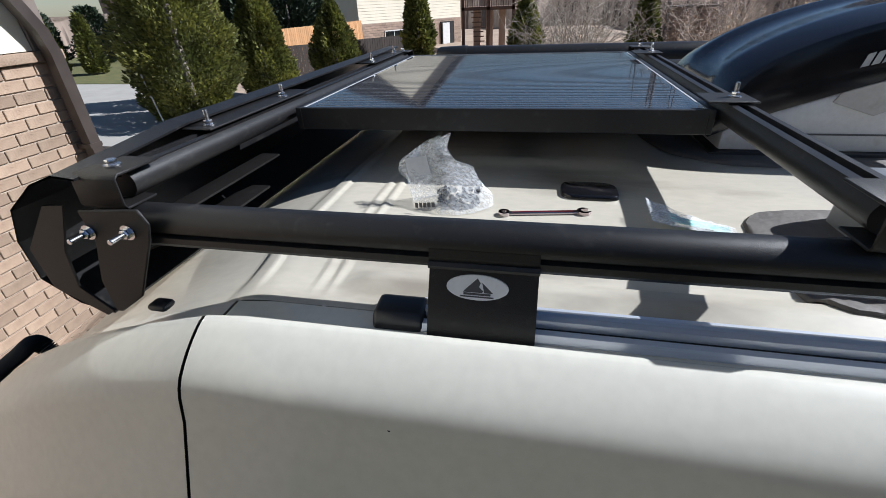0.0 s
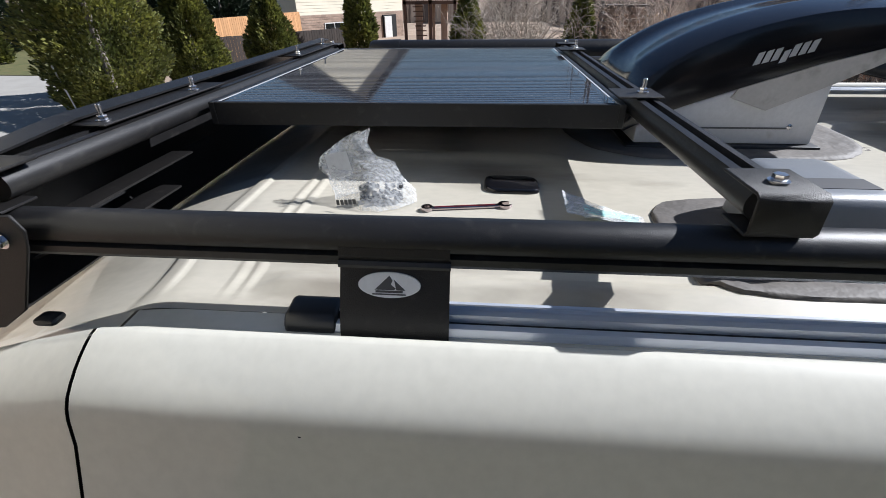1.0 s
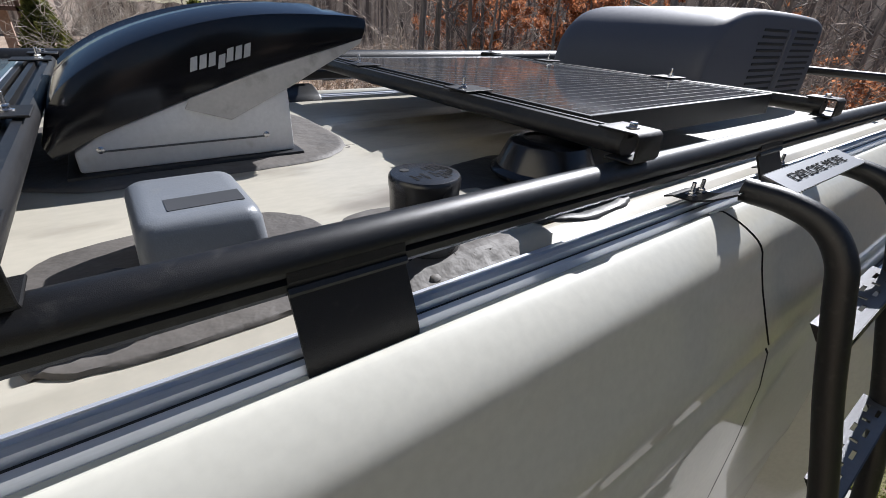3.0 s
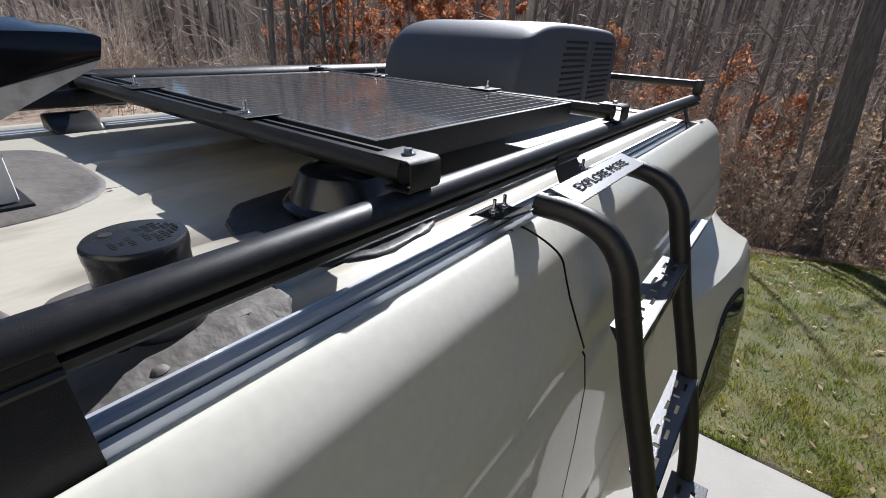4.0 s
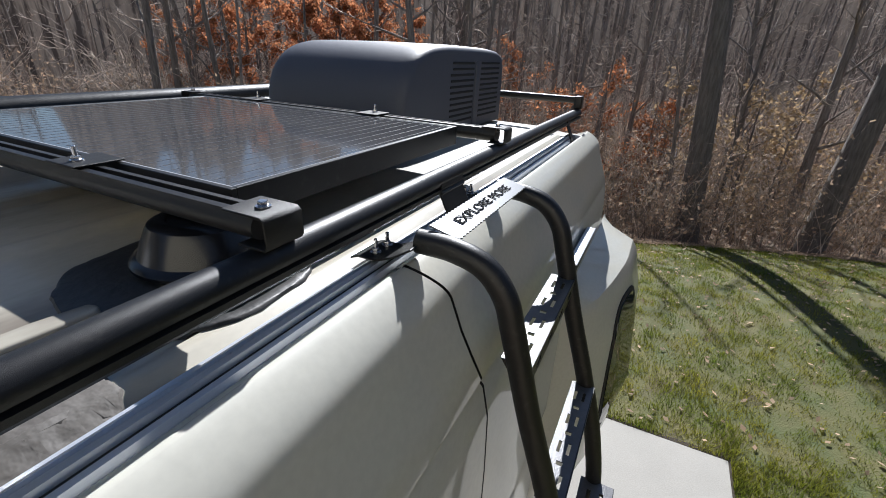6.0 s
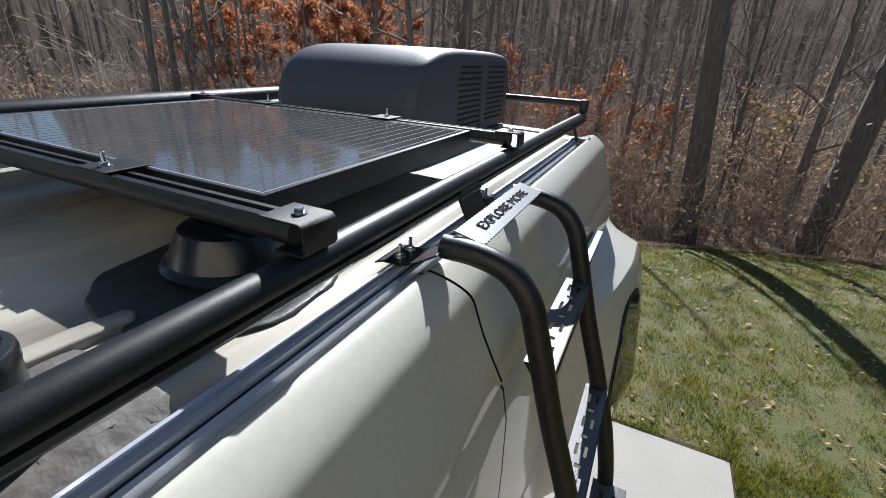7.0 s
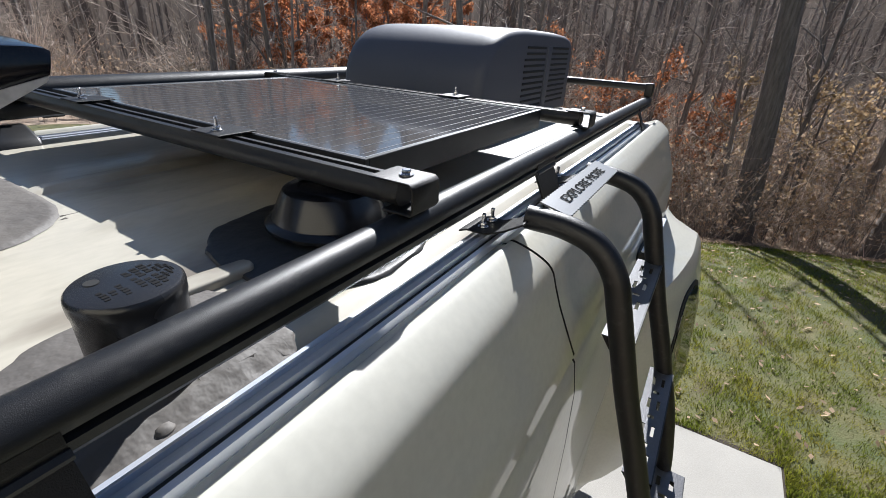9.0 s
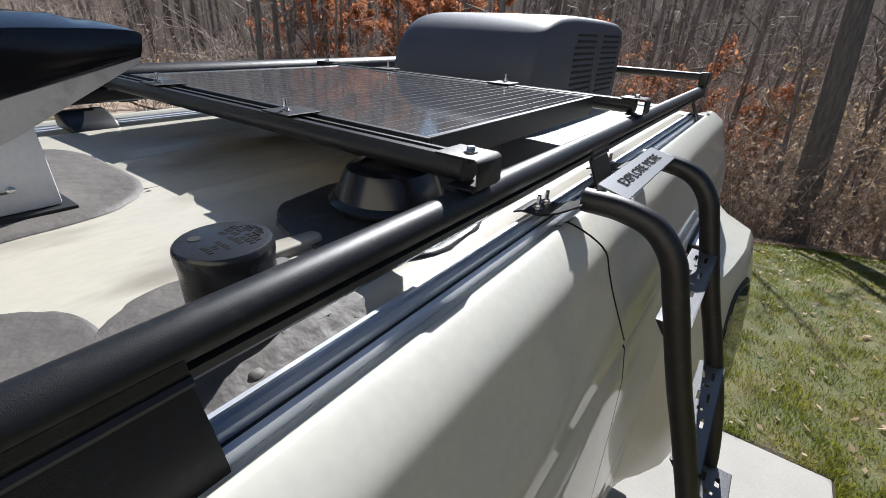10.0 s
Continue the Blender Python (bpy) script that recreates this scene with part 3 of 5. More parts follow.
bar = part("rear_crossbar", bm, POWDER, rack, "thin black tube across the rear")
for y in (-0.03, 1.5):
    bm = B()
    add_box(bm, 3.175, 3.235, y - 0.005, y + 0.04, 2.895, 2.968)
    part("corner_block", rounded(bm, 0.008, 3), POWDER, bar)


def bracket(x0, x1, yc, out, logo=False):
    """Folded steel foot from the side rail down to the roof rail."""
    line = [(0.034, 2.868), (0.036, 2.858), (0.033, 2.848), (0.036, 2.838), (0.049, 2.812), (0.063, 2.781), (0.069, 2.764), (0.069, 2.754)]
    bm = B()
    add_prism(bm, sheet(bm, [(yc + out * y, z) for y, z in line], 0.005), "x", x0, x1)
    br = part("foot_bracket", bm, POWDER_MATT, rack, "folded black steel foot", smooth=25)
    bm = B()
    add_prism(bm, sheet(bm, [(yc + out * y, z) for y, z in ((0.012, 2.8505), (0.039, 2.8505), (0.0415, 2.8465), (0.041, 2.843))], 0.002), "x", x0 - 0.001, x1 + 0.001)
    part("bracket_ridge", bm, POWDER, br)
    if logo:
        cx, w = (x0 + x1) / 2 - 0.006, 0.039
        oval = [(w * math.cos(2 * math.pi * k / 40), 0.0165 * math.sin(2 * math.pi * k / 40)) for k in range(40)]

        def place(u, v, lift):
            # the face leans outward as it goes down
            z = 2.823 + 0.86 * v
            return (cx + u, yc + out * (float(np.interp(z, (2.779, 2.812, 2.838), (0.064, 0.049, 0.036))) + 0.0040 + lift), z)

        def flat_part(nm, pts, material, lift, parent):
            b2 = B()
            b2.faces.new([b2.verts.new(place(u, v, lift)) for u, v in pts])
            g2 = bmesh.ops.extrude_face_region(b2, geom=b2.faces[:])
            bmesh.ops.translate(b2, vec=(0, -out * 0.0015, 0), verts=[v for v in g2["geom"] if isinstance(v, bmesh.types.BMVert)])
            return part(nm, b2, material, parent, smooth=0)

        badge = flat_part("badge", oval, DECAL, 0.0008, br)
        badge["label"] = "white oval badge with a black peak"
        flat_part("peak", [(-0.018, -0.006), (0.0, 0.0125), (0.004, 0.006), (0.002, 0.001), (0.008, -0.004), (0.006, -0.006)], LABELGREY, 0.0013, br)
        flat_part("peak", [(0.009, -0.006), (0.006, 0.007), (0.020, -0.006)], LABELGREY, 0.0013, br)
        for a, b in ((-0.017, 0.017),):
            flat_part("bar", [(a, -0.0095), (b, -0.0095), (b, -0.007), (a, -0.007)], LABELGREY, 0.0013, br)
        flat_part("bar", [(-0.021, -0.0125), (0.021, -0.0125), (0.021, -0.011), (-0.021, -0.011)], LABELGREY, 0.0013, br)
    return br


for yc, out in ((0.0, -1), (1.5, 1)):
    bracket(-0.497, -0.360, yc, out, logo=out < 0)
    bracket(0.227, 0.366, yc, out)
    bracket(1.36, 1.49, yc, out)
    bracket(2.84, 2.89, yc, out)
# inner feet that carry the far rail
for x in (0.70, 1.55):
    bm = B()
    add_prism(bm, [(1.36, ROOF_Z), (1.50, ROOF_Z), (1.50, 2.83), (1.46, 2.83), (1.38, 2.80)], "x", x, x + 0.14)
    part("inner_foot", rounded(bm, 0.012, 3), PLASTIC, rack, "black inner foot")

# ---- front wind fairing ----
fairing = thing("wind_fairing", (-1.05, MID, ROOF_Z), "bent black steel wind fairing at the front of the rack", "fairing")
line = [(-0.998, 2.958), (-1.035, 2.963), (-1.08, 2.944), (-1.128, 2.892), (-1.150, 2.835), (-1.146, 2.768), (-1.09, 2.727), (-1.030, 2.713)]
bm = B()
add_prism(bm, sheet(bm, line, 0.004), "y", 0.20, 1.56)
part("face_plate", bm, POWDER, fairing, smooth=25)
bm = B()
rows = []
for u, y in ((0, 0.201), (0.5, 0.08), (0.8, 0.0), (1.0, -0.045)):
    rows.append([(x + (0.012 * u if z > 2.9 else 0), y, z - 0.014 * u * max(0, z - 2.88) / 0.07) for x, z in sheet(bm, line, 0.004)])
add_loft(bm, rows, close=True)
part("end_plate", bm, POWDER, fairing, "tapered black end of the fairing", smooth=25)
# inner stiffener folded behind the face
bm = B()
add_prism(bm, [(-1.027, 2.903), (-1.064, 2.901), (-1.134, 2.824), (-1.127, 2.754), (-1.045, 2.706), (-1.030, 2.716), (-1.076, 2.759), (-1.067, 2.825)], "y", -0.046, -0.042)
part("stiffener", bm, POWDER_MATT, fairing, "folded black stiffener", smooth=25)
bm = B()
add_prism(bm, [(-0.995, 2.901), (-0.894, 2.907), (-0.884, 2.885), (-0.893, 2.859), (-0.949, 2.759), (-1.000, 2.725), (-1.012, 2.724), (-1.013, 2.783), (-0.988, 2.854)], "y", -0.054, -0.049)
foot = part("end_bracket", rounded(bm, 0.0015, 1, 40), POWDER_MATT, fairing, "tapered black steel bracket")
bolt(foot, -0.990, -0.054, 2.868, 0.022, "-y")
bolt(foot, -0.922, -0.054, 2.872, 0.022, "-y")
bm = B()
add_box(bm, -0.945, -0.912, -0.060, -0.034, 2.735, 2.747)
part("clamp", rounded(bm, 0.006, 2), POWDER, fairing, "black roof clamp")
# flat clamp strip between fairing and first bar
for y0, y1 in ((0.19, 0.58), (1.08, 1.45)):
    bm = B()
    add_box(bm, -1.035, -0.945, y0, y1, 2.9475, 2.9515)
    part("clamp_strip", rounded(bm, 0.0015, 1), POWDER_MATT, fairing, "flat black strip")
for y in (0.218, 0.486, 1.116, 1.384):
    bolt(fairing, -0.968, y, 2.9515, 0.018)
# inner angle plates below the first bar
bm = B()
add_prism(bm, sheet(bm, [(-1.06, 2.80), (-1.00, 2.838), (-0.955, 2.838)], 0.004), "y", 0.02, 0.40)
part("angle_plate", bm, POWDER_MATT, fairing, "rain-spotted black angle plate")
bm = B()
add_prism(bm, sheet(bm, [(-1.03, 2.775), (-0.97, 2.80), (-0.93, 2.80)], 0.004), "y", 0.05, 0.30)
part("angle_plate", bm, POWDER_MATT, fairing, "rain-spotted black angle plate")

# ---- solar panels ----
def solar_panel(x0, x1, y0, y1, top, deep, label, pitch, glass):
    sp = thing("solar_panel", ((x0 + x1) / 2, (y0 + y1) / 2, top - deep), label, "solar panel", "solar panels on the rack")
    w = 0.012
    for nm, a in (("frame_side", (x0, x0 + w, y0, y1)), ("frame_side", (x1 - w, x1, y0, y1)), ("frame_end", (x0 + w, x1 - w, y0, y0 + w)), ("frame_end", (x0 + w, x1 - w, y1 - w, y1))):
        bm = B()
        add_box(bm, *a, top - deep, top)
        part(nm, rounded(bm, 0.001, 1), POWDER, sp, "black aluminium frame")
    bm = B()
    add_box(bm, x0 + w, x1 - w, y0 + w, y1 - w, top - 0.008, top - 0.002)
    glass = part("glass", bm, glass, sp, "dark glass with fine silver lines")
    n = int((y1 - y0 - 0.06) / pitch)
    for k in range(n + 1):
        y = y0 + 0.035 + k * pitch
        bm = B()
        add_box(bm, x0 + 0.03, x1 - 0.03, y - 0.0006, y + 0.0006, top - 0.0022, top - 0.0015)
        part("busbar", bm, BUSBAR, glass, smooth=0)
    for a in ((x0 + w, x1 - w, y0 + w, y0 + w + 0.005), (x0 + w, x1 - w, y1 - w - 0.005, y1 - w), (x0 + w, x0 + w + 0.005, y0 + w + 0.006, y1 - w - 0.006), (x1 - w - 0.005, x1 - w, y0 + w + 0.006, y1 - w - 0.006)):
        bm = B()
        add_box(bm, *a, top - 0.0022, top - 0.0015)
        part("edge_line", bm, PANEL_EDGE, glass, smooth=0)
    return sp


solar_panel(-0.918, -0.040, 0.445, 1.47, 2.934, 0.048, "dark solar panel mirroring sky and houses, bolted between crossbars", 0.0195, CELL)
solar_panel(0.893, 1.785, 0.122, 1.345, 2.943, 0.058, "dark solar panel with fine lines, bolted between rear crossbars", 0.039, CELL_DUST_GLARE)


def panel_clamp(xc, y, wide):
    """Flat plate over the bar that grips the panel's frame, with its bolt."""
    c = thing("panel_clamp", (xc, y, 2.945), "flat black clamp plate with a zinc bolt on the crossbar", "clamp", "panel clamps")
    bm = B()
    add_box(bm, xc - (0.06 if wide < 0 else 0.03), xc + (0.06 if wide > 0 else 0.03), y - 0.045, y + 0.045, 2.9455, 2.9495)
    part("plate", rounded(bm, 0.0012, 1), POWDER_MATT, c)
    bolt(c, xc, y, 2.9495, 0.018)
    return c


for xc, y, wd in ((0.0, 0.49, -1), (0.0, 1.292, -1), (0.848, 0.472, 1), (0.848, 1.047, 1), (1.838, 0.484, -1), (1.852, 1.096, -1)):
    panel_clamp(xc, y, wd)

# ---- awning along the far side ----
awning = thing("rolled_awning", (1.1, 1.72, 2.84), "rolled black awning tube along the far side of the roof", "awning")
bm = B()
add_tube(bm, [(x, 1.72, 2.893) for x in (-0.72, 0.5, 1.6, 3.05)], 0.049, 28)
part("tube", bm, POWDER, awning)
bm = B()
add_tube(bm, [(-0.86, 1.72, 2.89), (-0.85, 1.72, 2.891), (-0.84, 1.72, 2.892), (-0.73, 1.72, 2.893), (-0.715, 1.72, 2.893)], [0.025, 0.043, 0.049, 0.052, 0.052], 28)
part("end_cap", bm, PLASTIC, awning)
for x in (-0.4, 0.9, 2.4):
    bm = B()
    add_box(bm, x, x + 0.06, 1.50, 1.70, 2.835, 2.85)
    part("mount", rounded(bm, 0.003), POWDER_MATT, awning)

# ---- roof vent fan ----
fan = thing("roof_vent_fan", (0.27, 0.86, ROOF_Z), "black-lidded roof vent fan with white base, lid raised open", "roof fan")
Y0, Y1 = 0.632, 1.10
low = [(0.020, 2.832), (0.10, 2.872), (0.25, 2.928), (0.42, 2.985), (0.56, 3.022), (0.655, 3.048)]
topl = [(0.008, 2.862), (0.045, 2.945), (0.12, 3.003), (0.22, 3.048), (0.34, 3.080), (0.46, 3.095), (0.60, 3.097), (0.655, 3.094), (0.668, 3.088)]
lo_s, up_s = smooth_line([(a, b, 0) for a, b in low], 6), smooth_line([(a, b, 0) for a, b in topl], 4)


def lid_at(s, arr):
    f = s * (len(arr) - 1)
    i = min(int(f), len(arr) - 2)
    return arr[i].lerp(arr[i + 1], f - i)


bm = B()
rows = []
NS = 28
for i in range(NS + 1):
    s = i / NS
    a, b = lid_at(s, lo_s), lid_at(s, up_s)
    hh = b.y - a.y
    e = 0.022
    row = [(a.x, Y0, a.y)]
    for u, inset, rise in ((0.25, -0.002, 0.25), (0.55, -0.001, 0.55), (0.85, 0.002, 0.86), (0.965, 0.006, 0.972), (1.0, 0.016, 1.0)):
        q = a.lerp(b, u)
        row.append((q.x, Y0 + inset, a.y + hh * rise))
    crown = 0.012 * min(1, hh / 0.06)
    for v in (0.18, 0.26, 0.30, 0.5, 0.70, 0.74, 0.82):
        rib = 0.010 if v in (0.18, 0.26, 0.74, 0.82) else 0.0
        row.append((b.x, Y0 + 0.016 + (Y1 - Y0 - 0.032) * v, b.y + crown * (1 - (2 * v - 1) ** 2) + (rib if 0.12 < s < 0.72 else 0)))
    for u, inset, rise in reversed(((0.25, -0.002, 0.25), (0.55, -0.001, 0.55), (0.85, 0.002, 0.86), (0.965, 0.006, 0.972), (1.0, 0.016, 1.0))):
        q = a.lerp(b, u)
        row.append((q.x, Y1 - inset, a.y + hh * rise))
    row.append((a.x, Y1, a.y))
    rows.append(row)
g = add_loft(bm, rows)
bm.faces.new(g[0])
bm.faces.new(g[-1][::-1])
for i in range(NS):
    bm.faces.new((g[i][0], g[i + 1][0], g[i + 1][-1], g[i][-1]))
lid = part("lid", bm, GLOSS, fan, "glossy black curved lid", smooth=42)
# brand lettering kept as plain slanted bars
for k in range(7):
    a = 0.0176 * k
    bm = B()
    x0, z0 = 0.272 + a, 2.981 + a * 0.24
    if k == 3:
        z0 -= 0.008
    bm.faces.new([bm.verts.new(p) for p in ((x0, Y0 - 0.0035, z0), (x0 + 0.014, Y0 - 0.0035, z0 + 0.0042), (x0 + 0.019, Y0 - 0.0035, z0 + 0.0302), (x0 + 0.006, Y0 - 0.0035, z0 + 0.026))])
    part("bar", bm, DECAL_DIM, lid, smooth=0)
# white base and the skirt that widens towards the open end
bm = B()
add_prism(bm, [(0.05, 2.800), (0.468, 2.800), (0.466, 2.95), (0.44, 2.992), (0.10, 2.873), (0.05, 2.842)], "y", Y0 + 0.006, Y1 - 0.006)
part("base", rounded(bm, 0.006, 2), WHITE, fan, "white plastic base")
for y in (Y0 + 0.002, Y1 - 0.006):
    bm = B()
    add_prism(bm, [(0.25, 2.910), (0.335, 2.882), (0.47, 2.945), (0.648, 3.036), (0.655, 3.0475), (0.42, 2.984), (0.262, 2.931)], "y", y - 0.002, y + 0.004)
    part("side_skirt", rounded(bm, 0.001, 1), WHITE_DIRTY, fan, "grimy white plastic skirt")
bm = B()
add_prism(bm, [(0.46, 2.945), (0.64, 3.030), (0.645, 3.040), (0.44, 2.985)], "y", Y0 + 0.01, Y1 - 0.01)
part("underside", bm, WHITE, fan)
bm = B()
add_box(bm, 0.028, 0.485, Y0 - 0.012, Y1 + 0.012, 2.779, 2.8005)
part("flange", rounded(bm, 0.004), PLASTIC, fan, "black mounting flange")
bm = B()
add_box(bm, 0.095, 0.40, Y0 + 0.0035, Y0 + 0.008, 2.838, 2.8415)
part("base_rib", bm, BOXGREY, fan)
for x in (0.092, 0.405):
    bm = B()
    add_lathe(bm, [(0.0068, 0), (0.0068, 0.002), (0.003, 0.0035)], 0, 0, 14)
    bmesh.ops.transform(bm, matrix=Matrix.Translation((x, Y0 + 0.006, 2.843)) @ pose(0, 0, 0, 90), verts=bm.verts)
    part("screw", bm, STEEL, fan, "steel screw")


def patch(name, cx, cy, rx, ry, label, material=SEALANT, h=0.004, power=1.0, wob=0.05, seed=0):
    """A flat pad of smeared sealant with an uneven edge, following the roof."""
    bm = B()
    n = 72
    rings = []
    for r, dz in ((1.0, -0.002), (0.985, h * 0.8), (0.96, h), (0.9, h), (0.8, h), (0.7, h + 0.001), (0.6, h + 0.001), (0.5, h + 0.001), (0.4, h + 0.002), (0.25, h + 0.002), (0.1, h + 0.002)):
        ring = []
        for k in range(n):
            a = 2 * math.pi * k / n
            c, s = math.cos(a), math.sin(a)
            w = 1 + wob * noise.noise((2 * c + seed, 2 * s, seed * 1.7)) + 0.4 * wob * noise.noise((7 * c, 7 * s + seed, 3.1))
            x = cx + rx * r * w * math.copysign(abs(c) ** power, c)
            y = cy + ry * r * w * math.copysign(abs(s) ** power, s)
            y = max(y, -0.016)
            lump = 0.0016 * noise.noise((x * 30, y * 30, seed)) if r < 0.97 else 0
            ring.append((x, y, roof_z(x, y) + dz + lump + 0.003))
        rings.append(ring)
    g = add_loft(bm, rings, close=True)
    bm.faces.new(g[-1])
    return single(name, bm, material, label, "sealant", "sealant pads on the roof", smooth=50)


patch("sealant_pad", 0.265, 0.89, 0.37, 0.34, "grey sealant pad smeared round the vent fan", seed=1, power=0.6, wob=0.04)
patch("sealant_pad", 0.172, 0.175, 0.195, 0.150, "grey sealant pad under the plastic box", seed=2, wob=0.05, power=0.55)
patch("sealant_pad", 0.485, 0.10, 0.155, 0.135, "grey sealant pad under the round vent cap", seed=3, wob=0.10, power=0.8)
patch("sealant_pad", 0.865, 0.215, 0.195, 0.19, "dark sealant pad under the domed vent", SEALANT_BLACK, seed=4, wob=0.08, power=0.85)
# torn sealant strips
for cx, cy, lx, ly, sd in ((0.57, 0.665, 0.075, 0.012, 5), (0.57, 0.645, 0.05, 0.008, 6), (0.12, 0.035, 0.13, 0.010, 7), (0.45, 0.045, 0.04, 0.006, 8), (0.40, 0.02, 0.03, 0.005, 9), (0.535, 0.03, 0.05, 0.006, 13)):
    bm = B()
    pts = [(cx + lx * (2 * k / 14 - 1), cy + 0.6 * ly * noise.noise((k * 0.6, sd, 0)), ROOF_Z + 0.010 - edge_drop(cy) + 0.004 * noise.noise((k * 0.9, 0, sd))) for k in range(15)]
    add_tube(bm, pts, [0.25 * ly + 0.75 * ly * abs(noise.noise((k * 0.8, 5, sd))) for k in range(15)], 7)
    single("sealant_strip", bm, SEALANT if sd < 7 or sd > 8 else SEALANT_BLACK, "lumpy torn strip of roof sealant", "sealant", "sealant strips")
for x, y in ((0.445, 0.012), (0.505, 0.020), (0.385, 0.016)):
    bm = B()
    add_lathe(bm, [(r, ROOF_Z - edge_drop(y) + dz) for r, dz in ((0.012, 0.004), (0.011, 0.012), (0.007, 0.016), (0.002, 0.017))], x, y, 16)
    single("sealed_screw", bm, SEALANT, "screw head covered with grey sealant", "screw", "sealed screws")

# ---- grey junction box, round vent cap, domed vent ----
bm = B()
rows = []
for z, g1 in ((ROOF_Z + 0.004, 0.004), (2.84, 0.002), (2.868, 0.0), (2.879, -0.003), (2.885, -0.010), (2.887, -0.022)):
    x0, x1, y0, y1, rr = 0.112 - g1, 0.250 + g1, 0.104 - g1, 0.285 + g1, 0.018
    ring = []
    for cx, cy, a0 in ((x1 - rr, y1 - rr, 0), (x0 + rr, y1 - rr, 90), (x0 + rr, y0 + rr, 180), (x1 - rr, y0 + rr, 270)):
        ring += [(cx + rr * math.cos(radians(a0 + k * 22.5)), cy + rr * math.sin(radians(a0 + k * 22.5)), z) for k in range(5)]
    rows.append(ring)
g = add_loft(bm, rows, close=True)
bm.faces.new(g[-1])
bm.faces.new(g[0][::-1])
jb = thing("junction_box", (0.18, 0.19, ROOF_Z), "grey plastic junction box sealed on the roof", "junction box")
part("cover", bm, JBOX, jb, smooth=45)
bm = B()
add_box(bm, 0.150, 0.236, 0.138, 0.178, 2.8872, 2.8878)
part("label_plate", bm, LABELGREY, jb, "darker grey label")
bm = B()
add_tube(bm, [(0.105, 0.16, 2.80), (0.085, 0.165, 2.802), (0.06, 0.17, 2.798), (0.03, 0.17, 2.79)], [0.013, 0.015, 0.013, 0.004], 10)
part("cable_gland", bm, SEALANT_BLACK, jb, "sealant-covered cable gland")

vc = thing("round_vent_cap", (0.481, 0.095, ROOF_Z), "round black plastic vent cap with moulded lettering", "vent cap")
bm = B()
add_lathe(bm, [(0.061, ROOF_Z - 0.012), (0.060, 2.806), (0.0575, 2.812), (0.0525, 2.815), (0.0530, 2.872), (0.0545, 2.879), (0.0548, 2.889), (0.0540, 2.8935), (0.0518, 2.8960), (0.0495, 2.8966), (0.01, 2.897)], 0.481, 0.095, 56)
capb = part("cap", bm, CAPMAT, vc, smooth=32)
bm = B()
add_lathe(bm, [(0.0072, 2.8965), (0.0072, 2.8975)], 0.459, 0.118, 18)
part("hole", bm, GAP, capb)
# lines of unreadable moulded lettering, each letter a bar
for u, n, size in ((-0.030, 4, 0.0052), (-0.021, 2, 0.0052), (-0.012, 5, 0.0052), (0.004, 7, 0.0060), (0.013, 10, 0.0060), (0.022, 9, 0.0060), (0.0305, 11, 0.0034), (0.0365, 9, 0.0034), (0.0415, 6, 0.0028)):
    for j in range(n):
        v = -0.001 + (j - n / 2) * size * 1.12 - (0.012 if u < -0.005 else 0)
        if math.hypot(u + size, v) > 0.0475 or j % 5 == 4 and n > 6:
            continue
        bm = B()
        add_box(bm, 0.481 + u, 0.481 + u + size * (1.15 if j % 3 else 0.9), 0.095 + v, 0.095 + v + size * (0.78 if j % 2 else 0.6), 2.8962, 2.8973)
        part("bar", bm, LETTER, capb, smooth=0)
bm = B()
add_tube(bm, [(0.50, 0.035, ROOF_Z - 0.004), (0.56, 0.03, ROOF_Z - 0.005), (0.61, 0.032, ROOF_Z - 0.006)], [0.012, 0.014, 0.006], 9)
part("flange_lip", bm, SEALANT, vc)

dv = thing("domed_vent", (0.895, 0.235, ROOF_Z), "glossy black domed plumbing vent under the crossbar", "vent")
bm = B()
add_lathe(bm, [(0.128, ROOF_Z + 0.004), (0.126, ROOF_Z + 0.010), (0.104, ROOF_Z + 0.014), (0.100, ROOF_Z + 0.024), (0.03, ROOF_Z + 0.026)], 0.905, 0.225, 48)
part("flange", bm, DOME, dv, smooth=40)
bm = B()
add_lathe(bm, [(0.100, ROOF_Z + 0.022), (0.122, ROOF_Z + 0.020), (0.1265, ROOF_Z + 0.024), (0.1265, ROOF_Z + 0.030), (0.121, ROOF_Z + 0.036), (0.113, ROOF_Z + 0.040), (0.094, 2.858), (0.088, 2.868), (0.078, 2.873), (0.060, 2.875), (0.056, 2.871), (0.005, 2.872)], 0.905, 0.225, 56)
part("dome", bm, DOME, dv, "glossy black skirted cap", smooth=32)

# ---- roof air conditioner ----
ac = thing("roof_air_conditioner", (2.6, 0.82, ROOF_Z), "charcoal rooftop air conditioner with side grilles", "air conditioner")
AY0, AY1 = 0.455, 1.205
shape = smooth_line([(2.00, 2.80, 0), (1.995, 2.93, 0), (2.025, 3.045, 0), (2.10, 3.130, 0), (2.21, 3.178, 0), (2.36, 3.196, 0), (2.60, 3.199, 0), (2.95, 3.194, 0), (3.10, 3.178, 0), (3.155, 3.13, 0), (3.17, 2.98, 0), (3.17, 2.80, 0)], 5)
bm = B()
rows = []
